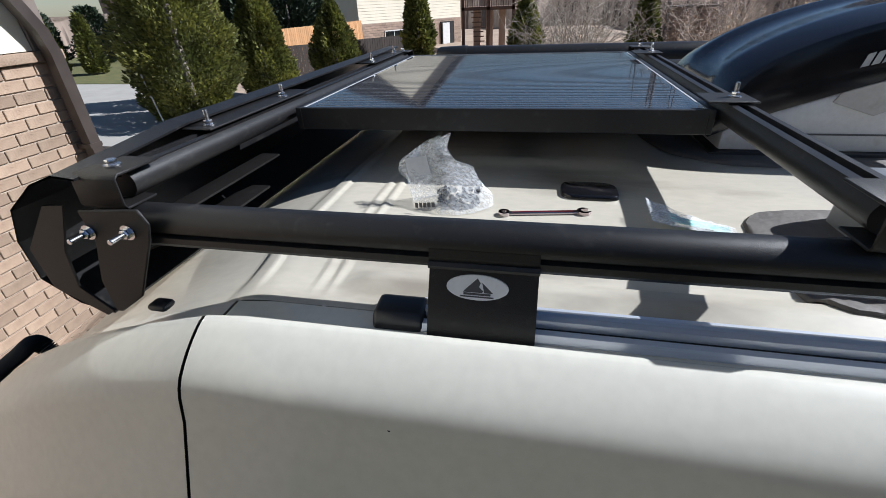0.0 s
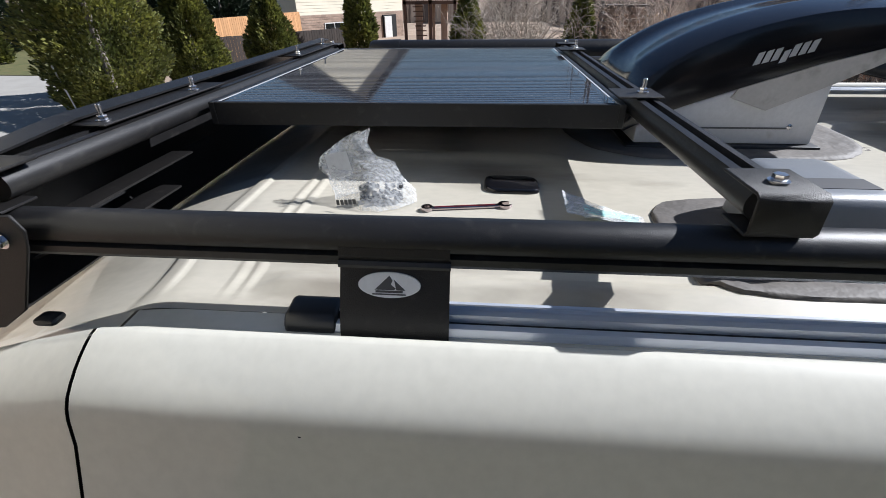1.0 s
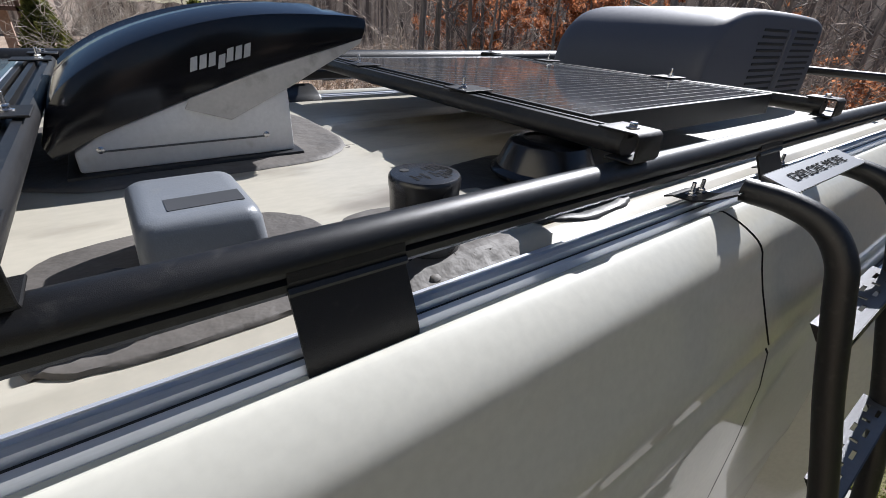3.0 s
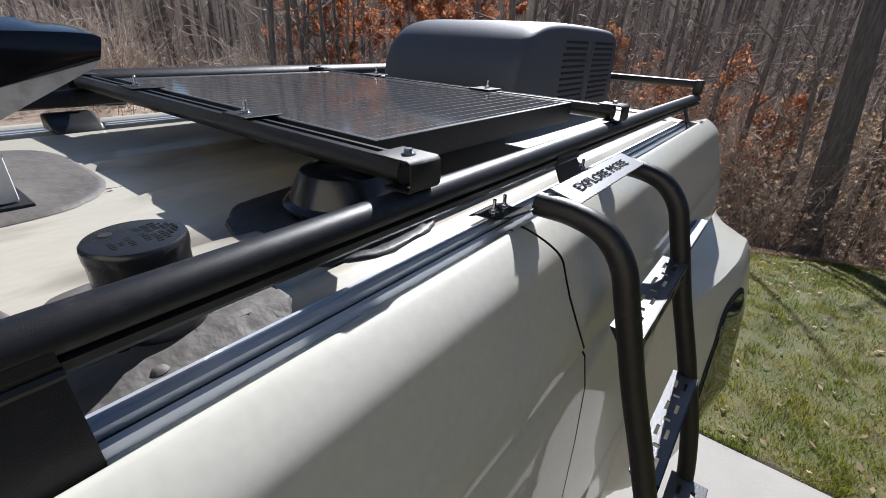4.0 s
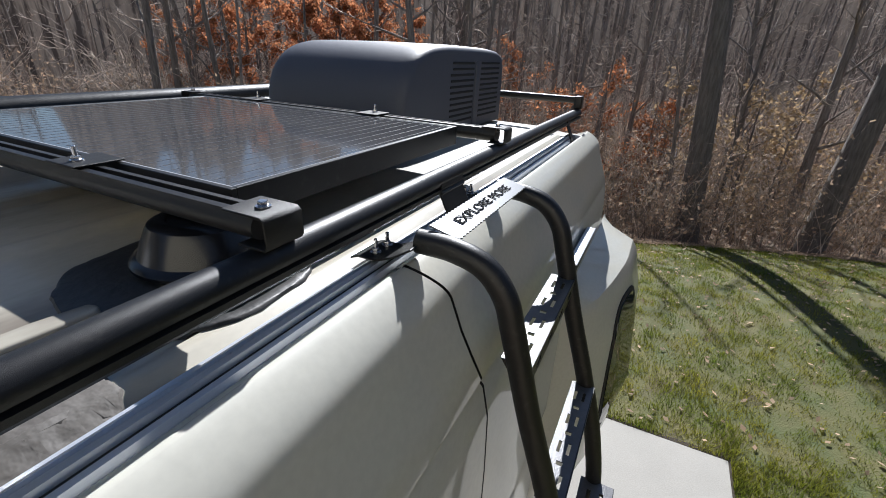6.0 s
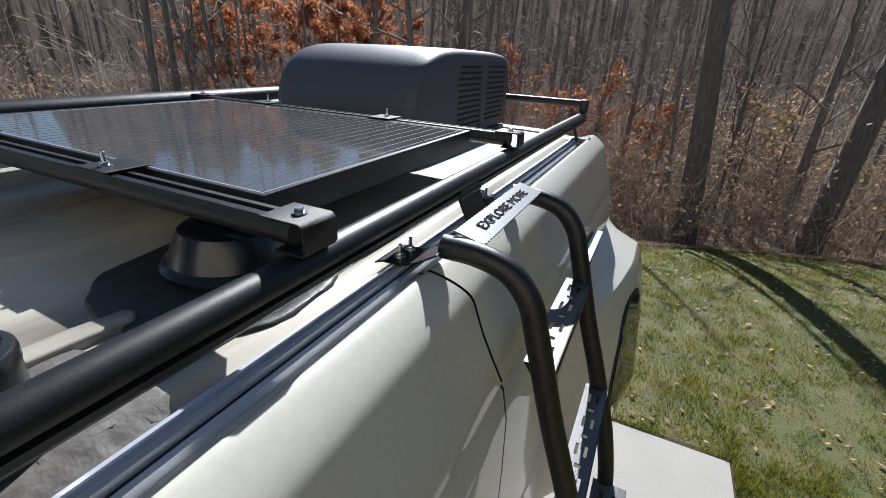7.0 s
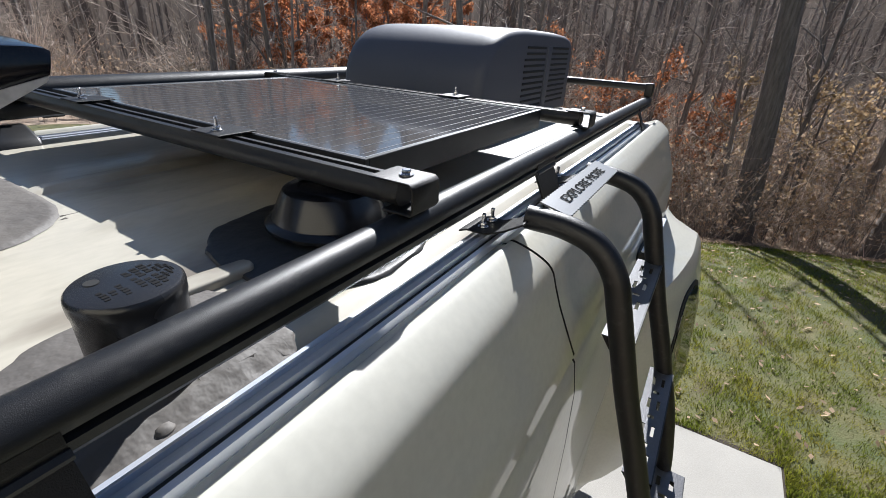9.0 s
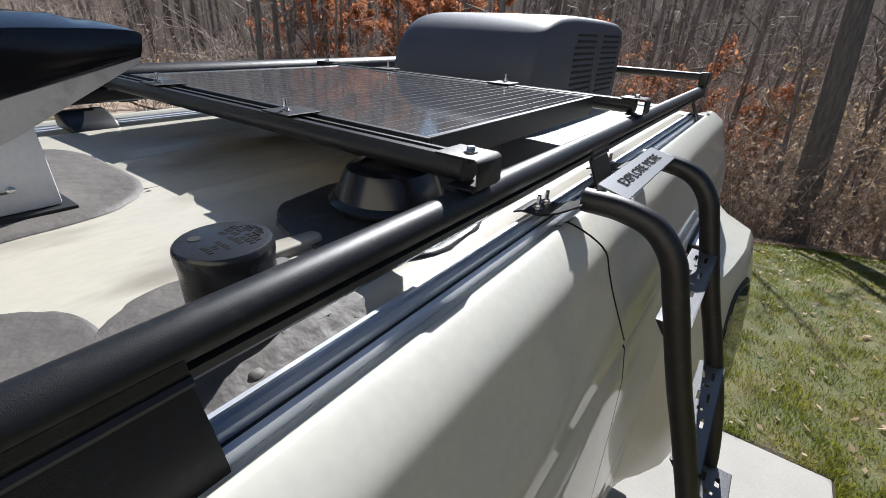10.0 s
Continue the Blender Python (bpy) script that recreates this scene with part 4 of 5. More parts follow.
for yv, sh in ((AY0 + 0.0, 0.075), (AY0 + 0.004, 0.045), (AY0 + 0.02, 0.018), (AY0 + 0.05, 0.004), (AY0 + 0.10, 0.0), (0.83, -0.006), (AY1 - 0.10, 0.0), (AY1 - 0.05, 0.004), (AY1 - 0.02, 0.018), (AY1 - 0.004, 0.045), (AY1, 0.075)):
    row = []
    for p in shape:
        kx = 1 - sh * 0.55 * (1 if p.y > 2.81 else 1)
        row.append((2.6 + (p.x - 2.6) * kx, yv, 2.80 + (p.y - 2.80) * (1 - sh)))
    rows.append(row)
g = add_loft(bm, rows)
bm.faces.new(g[0][::-1])
bm.faces.new(g[-1])
shroud = part("shroud", bm, ACMAT, ac, "moulded charcoal shroud", smooth=40)
bm = B()
add_box(bm, 2.05, 3.12, AY0 + 0.04, AY1 - 0.04, ROOF_Z + 0.002, 2.8005)
part("base_pan", bm, RUBBER, ac)
for k in range(11):
    z = 2.845 + 0.027 * k
    for a, b in ((2.42, 2.70), (2.78, 3.08)):
        if k > 8 and a < 2.6:
            a += 0.02
        bm = B()
        add_box(bm, a + 0.004 * (k % 2), b, AY0 - 0.004, AY0 + 0.012, z, z + 0.0115)
        part("grille_slot", rounded(bm, 0.003, 1), GAP, shroud, "dark grille slot")
bm = B()
add_prism(bm, [(2.705, 2.80), (2.77, 2.80), (2.785, 3.13), (2.72, 3.13)], "y", AY0 - 0.008, AY0 + 0.02)
part("grille_rib", rounded(bm, 0.006, 2), ACMAT, shroud)
bm = B()
add_prism(bm, [(2.42, 0.62), (2.52, 0.60), (2.50, 0.68), (2.44, 0.69)], "z", 3.175, 3.186)
part("top_label", rounded(bm, 0.001, 1), DECAL, shroud, "pale sticker")

# ---- side ladder ----
ladder = thing("side_ladder", (1.33, -0.35, 1.0), "black tubular side ladder hooked over the roof rail", "ladder")
for x in (1.108, 1.552):
    pts = smooth_line([(x, -0.115, 2.828), (x, -0.19, 2.826), (x, -0.255, 2.806), (x, -0.300, 2.755), (x, -0.325, 2.68), (x, -0.378, 2.50), (x, -0.438, 2.32), (x, -0.508, 2.08), (x, -0.55, 1.8), (x, -0.56, 1.3), (x, -0.5, 0.98)], 6)
    bm = B()
    add_tube(bm, pts, 0.0245, 18)
    part("side_tube", bm, POWDER, ladder, "bent black ladder tube", smooth=60)
    # hook plate over the roof rail
    bm = B()
    add_prism(bm, sheet(bm, [(0.014, 2.780), (-0.004, 2.787), (-0.048, 2.788), (-0.085, 2.803), (-0.125, 2.828)], 0.004), "x", x - 0.05, x + 0.045)
    hook = part("hook_plate", rounded(bm, 0.001, 1, 50), POWDER, ladder, "black hook plate")
    bolt(hook, x - 0.02, -0.028, 2.790, 0.02)
    bolt(hook, x + 0.022, -0.028, 2.790, 0.02)


def ladder_step(y0, y1, z, drop):
    """A pressed tread with two rows of slots and a folded front."""
    bm = B()
    X0, X1 = 1.118, 1.542
    nx, ny = 33, 8
    for i in range(nx):
        for j in range(ny):
            if j in (2, 5) and i % 8 in (3, 4, 5) or j in (3, 4) and i % 8 == 0 and 0 < i < 32:
                continue
            a, b = X0 + (X1 - X0) * i / nx, X0 + (X1 - X0) * (i + 1) / nx
            c, d = y1 + (y0 - y1) * j / ny, y1 + (y0 - y1) * (j + 1) / ny
            add_box(bm, a, b, d, c, z - 0.003, z)
    bmesh.ops.remove_doubles(bm, verts=bm.verts, dist=0.0002)
    st = part("tread", bm, STEP, ladder, "slotted satin-black tread with a worn sheen", smooth=0)
    bm = B()
    for i in range(nx):
        a, b = X0 + (X1 - X0) * i / nx, X0 + (X1 - X0) * (i + 1) / nx
        if i % 8 in (3, 4, 5):
            add_box(bm, a, b, y0 - 0.003, y0, z - drop * 0.35, z)
            add_box(bm, a, b, y0 - 0.003, y0, z - drop, z - drop * 0.7)
        else:
            add_box(bm, a, b, y0 - 0.003, y0, z - drop, z)
    part("step_front", bm, POWDER, st, "black folded front", smooth=0)
    for x in (1.118, 1.539):
        bm = B()
        add_prism(bm, [(y0 - 0.002, z - 0.001), (y1, z - 0.001), (y1 - 0.02, z - 0.03), (y0 - 0.002, z - drop - 0.015)], "x", x, x + 0.004)
        part("gusset", bm, POWDER, st)


ladder_step(-0.364, -0.302, 2.615, 0.045)
ladder_step(-0.476, -0.414, 2.285, 0.05)
ladder_step(-0.60, -0.50, 1.93, 0.05)
ladder_step(-0.61, -0.51, 1.55, 0.05)
# lettered plate between the tops of the tubes
tilt = Matrix.Translation((1.33, -0.165, 2.853)) @ pose(0, 0, 0, 14, 0, 0)
bm = B()
out = []
for k in range(61):
    out.append((-0.215 + 0.43 * k / 60, -0.034 + 0.003 * (k % 2)))
for k in range(61):
    out.append((0.215 - 0.43 * k / 60, 0.034 - 0.003 * (k % 2)))
add_prism(bm, out, "z", -0.002, 0.0015)
bmesh.ops.transform(bm, matrix=tilt, verts=bm.verts)
plate = part("sign_plate", bm, SIGN, ladder, "brushed metal plate lettered EXPLORE MORE", smooth=0)
cu = bpy.data.curves.new("lettering", "FONT")
cu.body, cu.size, cu.extrude, cu.align_x, cu.align_y = "EXPLORE MORE", 0.056, 0.0006, "CENTER", "CENTER"
tmp = bpy.data.objects.new("lettering_tmp", cu)
me = bpy.data.meshes.new_from_object(tmp)
me.transform(tilt @ Matrix.Translation((0, 0, 0.0034)) @ Matrix.Diagonal((0.78, 0.60, 1, 1)))
bpy.data.objects.remove(tmp)
me.materials.append(LETTER)
letters = new("lettering", me)
letters.parent = plate
letters["label"] = "dark capital lettering"

# ---- loose things on the roof ----
wr = thing("combination_wrench", (-0.35, 0.26, ROOF_Z), "small chrome combination wrench lying on the roof", "wrench")
A, C = Vector((-0.432, 0.251, 0)), Vector((-0.272, 0.276, 0))
d = (C - A).normalized()
nrm = Vector((-d.y, d.x, 0))
zt = roof_z(-0.35, 0.26)
bm = B()
for s0, s1, w0, w1 in ((0.012, 0.145, 0.0048, 0.0058),):
    v = []
    for s, w in ((s0, w0), (s1, w1)):
        for side in (-1, 1):
            for z in (0.001, 0.0055):
                v.append(bm.verts.new(A + d * s + nrm * w * side + Vector((0, 0, zt + z))))
    for f in ((0, 1, 3, 2), (4, 6, 7, 5), (0, 4, 5, 1), (2, 3, 7, 6), (0, 2, 6, 4), (1, 5, 7, 3)):
        bm.faces.new([v[i] for i in f])
part("shank", rounded(bm, 0.0012, 2), CHROME, wr)
bm = B()
v = [bm.verts.new(A + d * s + nrm * w + Vector((0, 0, zt + 0.0058))) for s, w in ((0.022, -0.002), (0.135, -0.002), (0.135, 0.002), (0.022, 0.002))]
bm.faces.new(v)
part("recess", bm, TOOLRED, wr, "dark red stamped recess", smooth=0)
bm = B()
ring = []
for r, z in ((0.0058, 0.001), (0.0105, 0.001), (0.0112, 0.004), (0.0105, 0.0075), (0.0058, 0.0075)):
    ring.append([(A.x + d.x * 0.008 + r * math.cos(2 * math.pi * k / 24), A.y + d.y * 0.008 + r * math.sin(2 * math.pi * k / 24), zt + z) for k in range(24)])
ring.append(ring[0])
add_loft(bm, ring, close=True)
bmesh.ops.remove_doubles(bm, verts=bm.verts, dist=1e-5)
part("ring_end", bm, CHROME, wr)
bm = B()
jaw = []
for a in range(40, 321, 20):
    jaw.append((0.0125 * math.cos(radians(a)), 0.0125 * math.sin(radians(a))))
jaw += [(0.012, -0.0065), (-0.003, -0.0058), (-0.0045, 0.0), (-0.003, 0.0058), (0.012, 0.0065)]
add_prism(bm, jaw, "z", 0.001, 0.0068)
bmesh.ops.transform(bm, matrix=Matrix.Translation((C.x - d.x * 0.008, C.y - d.y * 0.008, zt)) @ Matrix.Rotation(math.atan2(d.y, d.x) + 0.26, 4, "Z"), verts=bm.verts)
part("open_jaw", bm, CHROME, wr, smooth=30)

# low black pad, rounded oblong
bm = B()
rows = []
for z, k in ((0.0, 1.0), (0.007, 0.99), (0.0095, 0.965), (0.0105, 0.92)):
    ring = []
    for j in range(48):
        a = 2 * math.pi * j / 48
        c, s = math.cos(a), math.sin(a)
        ring.append((-0.263 + 0.056 * k * math.copysign(abs(c) ** 0.42, c), 0.374 + 0.040 * k * math.copysign(abs(s) ** 0.5, s) - 0.004 * c, roof_z(-0.263, 0.378) - 0.002 + z))
    rows.append(ring)
g = add_loft(bm, rows, close=True)
bm.faces.new(g[-1])
single("roof_antenna_pad", bm, GLOSS, "low glossy black oblong antenna pad on the roof", "antenna", smooth=40)


def bag_sheet(rows_n, cols_n, place):
    bm = B()
    add_loft(bm, [[place(i / rows_n, j / cols_n) for j in range(cols_n + 1)] for i in range(rows_n + 1)])
    return bm


# zip bag of small hardware, slumped and standing on its contents
bag = thing("zip_bag", (-0.52, 0.30, ROOF_Z), "crumpled clear zip bag of black hardware, standing on the roof", "plastic bag")


def bag_front(u, v, off):
    left = float(np.interp(v, (0, 0.5, 0.8, 1.0), (-0.608, -0.618, -0.640, -0.634)))
    right = float(np.interp(v, (0, 0.15, 0.35, 0.55, 0.62, 0.8, 1.0), (-0.448, -0.452, -0.476, -0.492, -0.525, -0.540, -0.534)))
    belly = 0.042 * max(0, 1 - v / 0.6) ** 0.8 + 0.006
    z = ROOF_Z + 0.010 + v * (0.080 + 0.052 * u) + 0.006 * math.sin(math.pi * u) * v
    y = 0.285 + 0.03 * v + off * belly * math.sin(math.pi * u) ** 0.7
    w = 0.010 * noise.noise((u * 3.0 + off, v * 3.5, 2.2)) + 0.004 * noise.noise((u * 9, v * 9 + off, 1.2))
    fold = 0.007 * math.sin(9 * (u - 0.35 * v)) * v
    return (left + (right - left) * u + 0.3 * w, y + (w + fold) * (0.4 + min(0.6, 3 * u * (1 - u))), z + 0.3 * w)


for off in (-1, 1):
    part("film", bag_sheet(26, 26, lambda v, u: bag_front(u, v, off)), FILM, bag, "clear wrinkled film", smooth=60)
part("inner_label", bag_sheet(4, 4, lambda v, u: (-0.612 + 0.044 * u - 0.012 * v, 0.292 + 0.01 * v, ROOF_Z + 0.050 + 0.044 * v + 0.008 * u)), DECAL, bag, "small white paper slip")
part("zip_strip", bag_sheet(2, 24, lambda v, u: tuple(Vector(bag_front(u, 0.88 + 0.03 * v, -1)) + Vector((0, -0.002, 0)))), FILM, bag, "zip closure")
random.seed(4)
for k in range(46):
    bm = B()
    r = random.uniform(0.004, 0.0065)
    a = random.uniform(0, 2 * math.pi)
    x, y = -0.512 + 0.040 * random.uniform(-1, 1), 0.284 + 0.012 * random.uniform(-1, 1)
    add_lathe(bm, [(r * 0.55, 0), (r, 0.002), (r, 0.008), (r * 0.55, 0.010)], 0, 0, 8)
    bmesh.ops.transform(bm, matrix=Matrix.Translation((x, y, ROOF_Z + 0.012 + 0.012 * (k % 3))) @ pose(0, 0, 0, random.uniform(-50, 50), random.uniform(-50, 50), 0), verts=bm.verts)
    part("black_nut", bm, PLASTIC, bag, "black nut")
for k in range(5):
    part("bar", bag_sheet(1, 1, lambda v, u: (-0.592 + 0.009 * k + 0.006 * u, 0.243 - 0.004 * k, ROOF_Z + 0.018 + 0.010 * v + 0.0025 * k)), LABELGREY, bag, smooth=0)

# flat little bag with greenish film
GREENISH = mat("iridescent_insert", (0.30, 0.62, 0.55), (0.45, 0.60, 0.62), 0.3, scale=20)
bag2 = thing("small_flat_bag", (-0.12, 0.24, ROOF_Z), "small clear bag with a pale green insert on the roof", "plastic bag")


def flat_bag(u, v, off):
    x = -0.178 + 0.135 * u
    w = 0.034 * (1 - 0.55 * u)
    z = roof_z(x, 0.24) + 0.004 + 0.032 * (1 - u) ** 1.6 * (0.6 + 0.4 * v) + off * 0.003 * math.sin(math.pi * v)
    return (x, 0.245 - 0.02 * u + w * (2 * v - 1), z + 0.005 * noise.noise((u * 6, v * 6, off)))


for off in (-1, 1):
    part("film", bag_sheet(16, 12, lambda u, v: flat_bag(u, v, off)), FILM, bag2, "clear film", smooth=60)
part("insert", bag_sheet(8, 4, lambda u, v: tuple(Vector(flat_bag(0.25 + 0.7 * u, 0.25 + 0.5 * v, 0)))), GREENISH, bag2, "pale green insert")
# ribbed black loom by the windscreen edge
bm = B()
pts = smooth_line([(-1.68, 0.20, 2.285), (-1.70, 0.2, 2.325), (-1.74, 0.2, 2.33), (-1.83, 0.2, 2.27), (-1.92, 0.2, 2.21), (-2.02, 0.2, 2.13)], 16)
add_tube(bm, pts, [0.024 if k % 2 else 0.016 for k in range(len(pts))], 10)
single("cable_loom", bm, RUBBER, "ribbed black cable loom beside the windscreen", "cable")


# ---- brick garage wall in front of the van ----
WX, WY, WZ = -3.6, 2.18, 2.88
garage = thing("garage_wall", (WX, -1.0, 0), "brown brick garage wall with cream siding above", "wall", kind="structure")
bm = B()
add_box(bm, WX - 0.30, WX - 0.012, -6.0, WY - 0.004, 0, WZ)
part("mortar_core", bm, MORTAR, garage, "pale mortar")
bm = B()
add_box(bm, WX - 0.26, WX - 0.02, -6.0, WY - 0.16, WZ + 0.062, 6.4)
part("upper_wall", bm, SIDING, garage)
for k in range(20):
    z = WZ + 0.066 + 0.17 * k
    bm = B()
    add_prism(bm, [(WX - 0.02, z), (WX - 0.02, z + 0.168), (WX - 0.008, z + 0.168), (WX + 0.004, z)], "y", -6.0, WY - 0.165)
    part("siding_board", bm, SIDING, garage, "cream lap board", smooth=0)
bm = B()
add_box(bm, WX - 0.28, WX + 0.015, WY - 0.160, WY - 0.02, WZ + 0.062, 6.4)
part("corner_board", rounded(bm, 0.004), TAUPE, garage, "taupe corner board")
spout = thing("downspout", (WX + 0.05, WY - 0.1, 0.05), "dark brown downspout running down the brick corner", "downspout")
bm = B()
ds = [(WX + 0.075, WY - 0.30, 4.2), (WX + 0.075, WY - 0.28, 3.45), (WX + 0.075, WY - 0.24, 3.28), (WX + 0.078, WY - 0.13, 3.06), (WX + 0.08, WY - 0.105, 2.92), (WX + 0.08, WY - 0.105, 2.2), (WX + 0.08, WY - 0.105, 0.05)]
add_loft(bm, [[(x - 0.035, y - 0.04, z), (x + 0.035, y - 0.04, z), (x + 0.035, y + 0.04, z), (x - 0.035, y + 0.04, z)] for x, y, z in ds], close=True)
part("pipe", bm, SPOUT, spout, smooth=0)
bm = B()
add_box(bm, WX + 0.0, WX + 0.118, WY - 0.155, WY - 0.058, 2.30, 2.33)
part("strap", bm, SPOUT, spout)
bm = B()
add_box(bm, WX - 0.32, WX + 0.03, -6.0, WY + 0.02, WZ - 0.002, WZ + 0.060)
part("ledge", rounded(bm, 0.006), BRICK, garage, "projecting brick ledge")


# ---- houses beyond the yard ----
def window_part(parent, x0, x1, y, z0, z1):
    bm = B()
    add_box(bm, x0, x1, y - 0.05, y + 0.02, z0, z1)
    w = part("window", bm, TRIM, parent, "white window frame")
    xm = (x0 + x1) / 2
    for a, b in ((x0 + 0.06, xm - 0.03), (xm + 0.03, x1 - 0.06)):
        bm = B()
        add_box(bm, a, b, y - 0.06, y - 0.045, z0 + 0.06, z1 - 0.06)
        part("pane", bm, DARKGLASS, w)
    return w


def house(x0, x1, y0, depth, brick_h, eave, ridge, label, windows, upper, along="x"):
    h = thing("house", ((x0 + x1) / 2, y0 + depth / 2, -1.0), label, "house")
    bm = B()
    add_box(bm, x0, x1, y0, y0 + depth, -1.0, brick_h)
    part("brick_wall", bm, MORTAR, h, "brick lower storey")
    # far brick courses, joined
    vs, fs = [], []
    n = 0
    for r in range(int((brick_h + 0.5) / 0.16)):
        z = -0.5 + 0.16 * r
        x = x0 - (0.2 if r % 2 else 0)
        while x < x1:
            a, b = max(x, x0), min(x + 0.40, x1)
            vs += [(a, y0 - 0.02, z), (b, y0 - 0.02, z), (b, y0 - 0.02, z + 0.14), (a, y0 - 0.02, z + 0.14)]
            fs.append((n, n + 1, n + 2, n + 3))
            n += 4
            x += 0.42
    me = bpy.data.meshes.new("bricks")
    me.from_pydata(vs, [], fs)
    me.materials.append(BRICK_FAR)
    ob = new("brick_face", me)
    ob.parent, ob.matrix_parent_inverse = h, Matrix.Translation(-h.location)
    tagged(ob, kind="stuff")
    bm = B()
    add_box(bm, x0 + 0.03, x1 - 0.03, y0 + 0.03, y0 + depth - 0.03, brick_h, eave)
    part("upper_wall", bm, upper, h)
    for k in range(int((eave - brick_h) / 0.2)):
        z = brick_h + 0.2 * k
        bm = B()
        add_prism(bm, [(y0 + 0.03, z + 0.198), (y0 + 0.02, z + 0.198), (y0 + 0.004, z), (y0 + 0.03, z)], "x", x0, x1)
        part("siding_board", bm, upper, h, smooth=0)
    o = 0.5
    bm = B()
    if along == "x":
        prof = [(y0 - o, eave - 0.1), (y0 + depth / 2, ridge), (y0 + depth + o, eave - 0.1), (y0 + depth + o, eave + 0.1), (y0 + depth / 2, ridge + 0.2), (y0 - o, eave + 0.1)]
        add_prism(bm, prof, "x", x0 - o, x1 + o)
    else:
        xm = (x0 + x1) / 2
        prof = [(x0 - o, eave - 0.1), (xm, ridge), (x1 + o, eave - 0.1), (x1 + o, eave + 0.1), (xm, ridge + 0.2), (x0 - o, eave + 0.1)]
        add_prism(bm, prof, "y", y0 - o, y0 + depth + o)
    part("roof", bm, SHINGLE, h, "dark shingle roof")
    if along == "y":
        xm = (x0 + x1) / 2
        bm = B()
        add_prism(bm, [(x0 + 0.05, eave), (x1 - 0.05, eave), (xm, ridge - 0.05)], "y", y0 + 0.03, y0 + 0.2)
        part("gable", bm, upper, h)
    for w in windows:
        window_part(h, w[0], w[1], y0 - 0.02, w[2], w[3])
    return h


h1 = house(-19.3, -9.3, 35.0, 10, 1.75, 6.8, 10.6, "cream house with brick lower storey and gable roof", ((-17.2, -15.5, 0.25, 1.2), (-17.0, -15.6, 3.6, 5.2), (-13.0, -11.6, 3.6, 5.2)), SIDING, "y")
bm = B()
add_box(bm, -11.6, -10.2, 34.86, 35.0, -0.8, 1.5)
part("doorway", bm, GAP, h1, "dark doorway")
bm = B()
add_box(bm, -11.5, -10.75, 34.80, 34.86, -0.8, 1.4)
part("door", bm, TRIM, h1, "pale garden door")
h1.rotation_euler.z = radians(53)
house(-48, -24, 46.0, 10, 6.2, 6.4, 11, "dark brick house in shade behind shrubs", ((-40, -38.5, 1.2, 2.8), (-33, -31.5, 1.2, 2.8)), BRICK_FAR, "x")

# deck with posts and stair beside the house
deck = thing("timber_deck", (-4.9, 33.5, -1), "brown raised timber deck with posts and stair", "deck")
bm = B()
add_box(bm, -5.9, -2.3, 33.0, 36.5, 2.35, 2.55)
part("platform", bm, TIMBER, deck)
for x in (-5.8, -4.05, -2.4):
    bm = B()
    add_box(bm, x - 0.1, x + 0.1, 33.0, 33.2, -1, 3.6)
    part("post", bm, TIMBER, deck)
for z in (3.0, 3.5):
    bm = B()
    add_box(bm, -5.9, -2.3, 32.98, 33.06, z, z + 0.09)
    part("rail", bm, TIMBER, deck)
for k in range(22):
    bm = B()
    add_box(bm, -5.8 + 0.16 * k, -5.76 + 0.16 * k, 33.0, 33.04, 2.5, 3.5)
    part("baluster", bm, TIMBER, deck)
for k in range(9):
    bm = B()
    add_box(bm, -5.2 + 0.05 * k, -4.5 + 0.05 * k, 32.6 - 0.12 * k, 32.9 - 0.12 * k, 2.2 - 0.28 * k, 2.26 - 0.28 * k)
    part("stair_tread", bm, TIMBER, deck)
for k in range(3):
    bm = B()
    add_box(bm, -5.25 + 0.9 * k, -4.8 + 0.9 * k, 34.2, 34.7, -1, 2.35)
    part("brick_pier", bm, BRICK_FAR, deck)


# ---- fences ----
def fence(name, a, b, h, material, label):
    f = thing(name, (a[0], a[1], -0.3), label, "fence")
    a, b = Vector((*a, 0)), Vector((*b, 0))
    n = int((b - a).length / 0.16)
    d = (b - a).normalized()
    side = Vector((-d.y, d.x, 0)) * 0.011
    for k in range(n):
        p, q = a + d * (0.16 * k), a + d * (0.16 * k + 0.148)
        top = h + 0.015 * noise.noise((k * 1.3, h, 0))
        bm = B()
        add_loft(bm, [[p - side + Vector((0, 0, z)), q - side + Vector((0, 0, z)), q + side + Vector((0, 0, z)), p + side + Vector((0, 0, z))] for z in (-0.3, top)], close=True)
        part("board", bm, material, f, smooth=0)
    for z in (0.4, h - 0.25):
        bm = B()
        add_loft(bm, [[a + side * 2 + Vector((0, 0, z)), b + side * 2 + Vector((0, 0, z)), b + side * 2 + Vector((0, 0, z + 0.09)), a + side * 2 + Vector((0, 0, z + 0.09))],
                      [a + side * 5 + Vector((0, 0, z)), b + side * 5 + Vector((0, 0, z)), b + side * 5 + Vector((0, 0, z + 0.09)), a + side * 5 + Vector((0, 0, z + 0.09))]], close=True)
        part("fence_rail", bm, material, f, smooth=0)
    return f


fence("cedar_fence", (-13.6, 21.9), (-12.1, 30.3), 2.1, FENCE, "orange cedar board fence in sunshine")
# shaded face of the fence, darkened by its material
fence("dark_fence", (-13.4, 21.3), (-8.3, 27.4), 1.35, FENCE_SHADED, "board fence in front of the house, coloured dark as in shade")
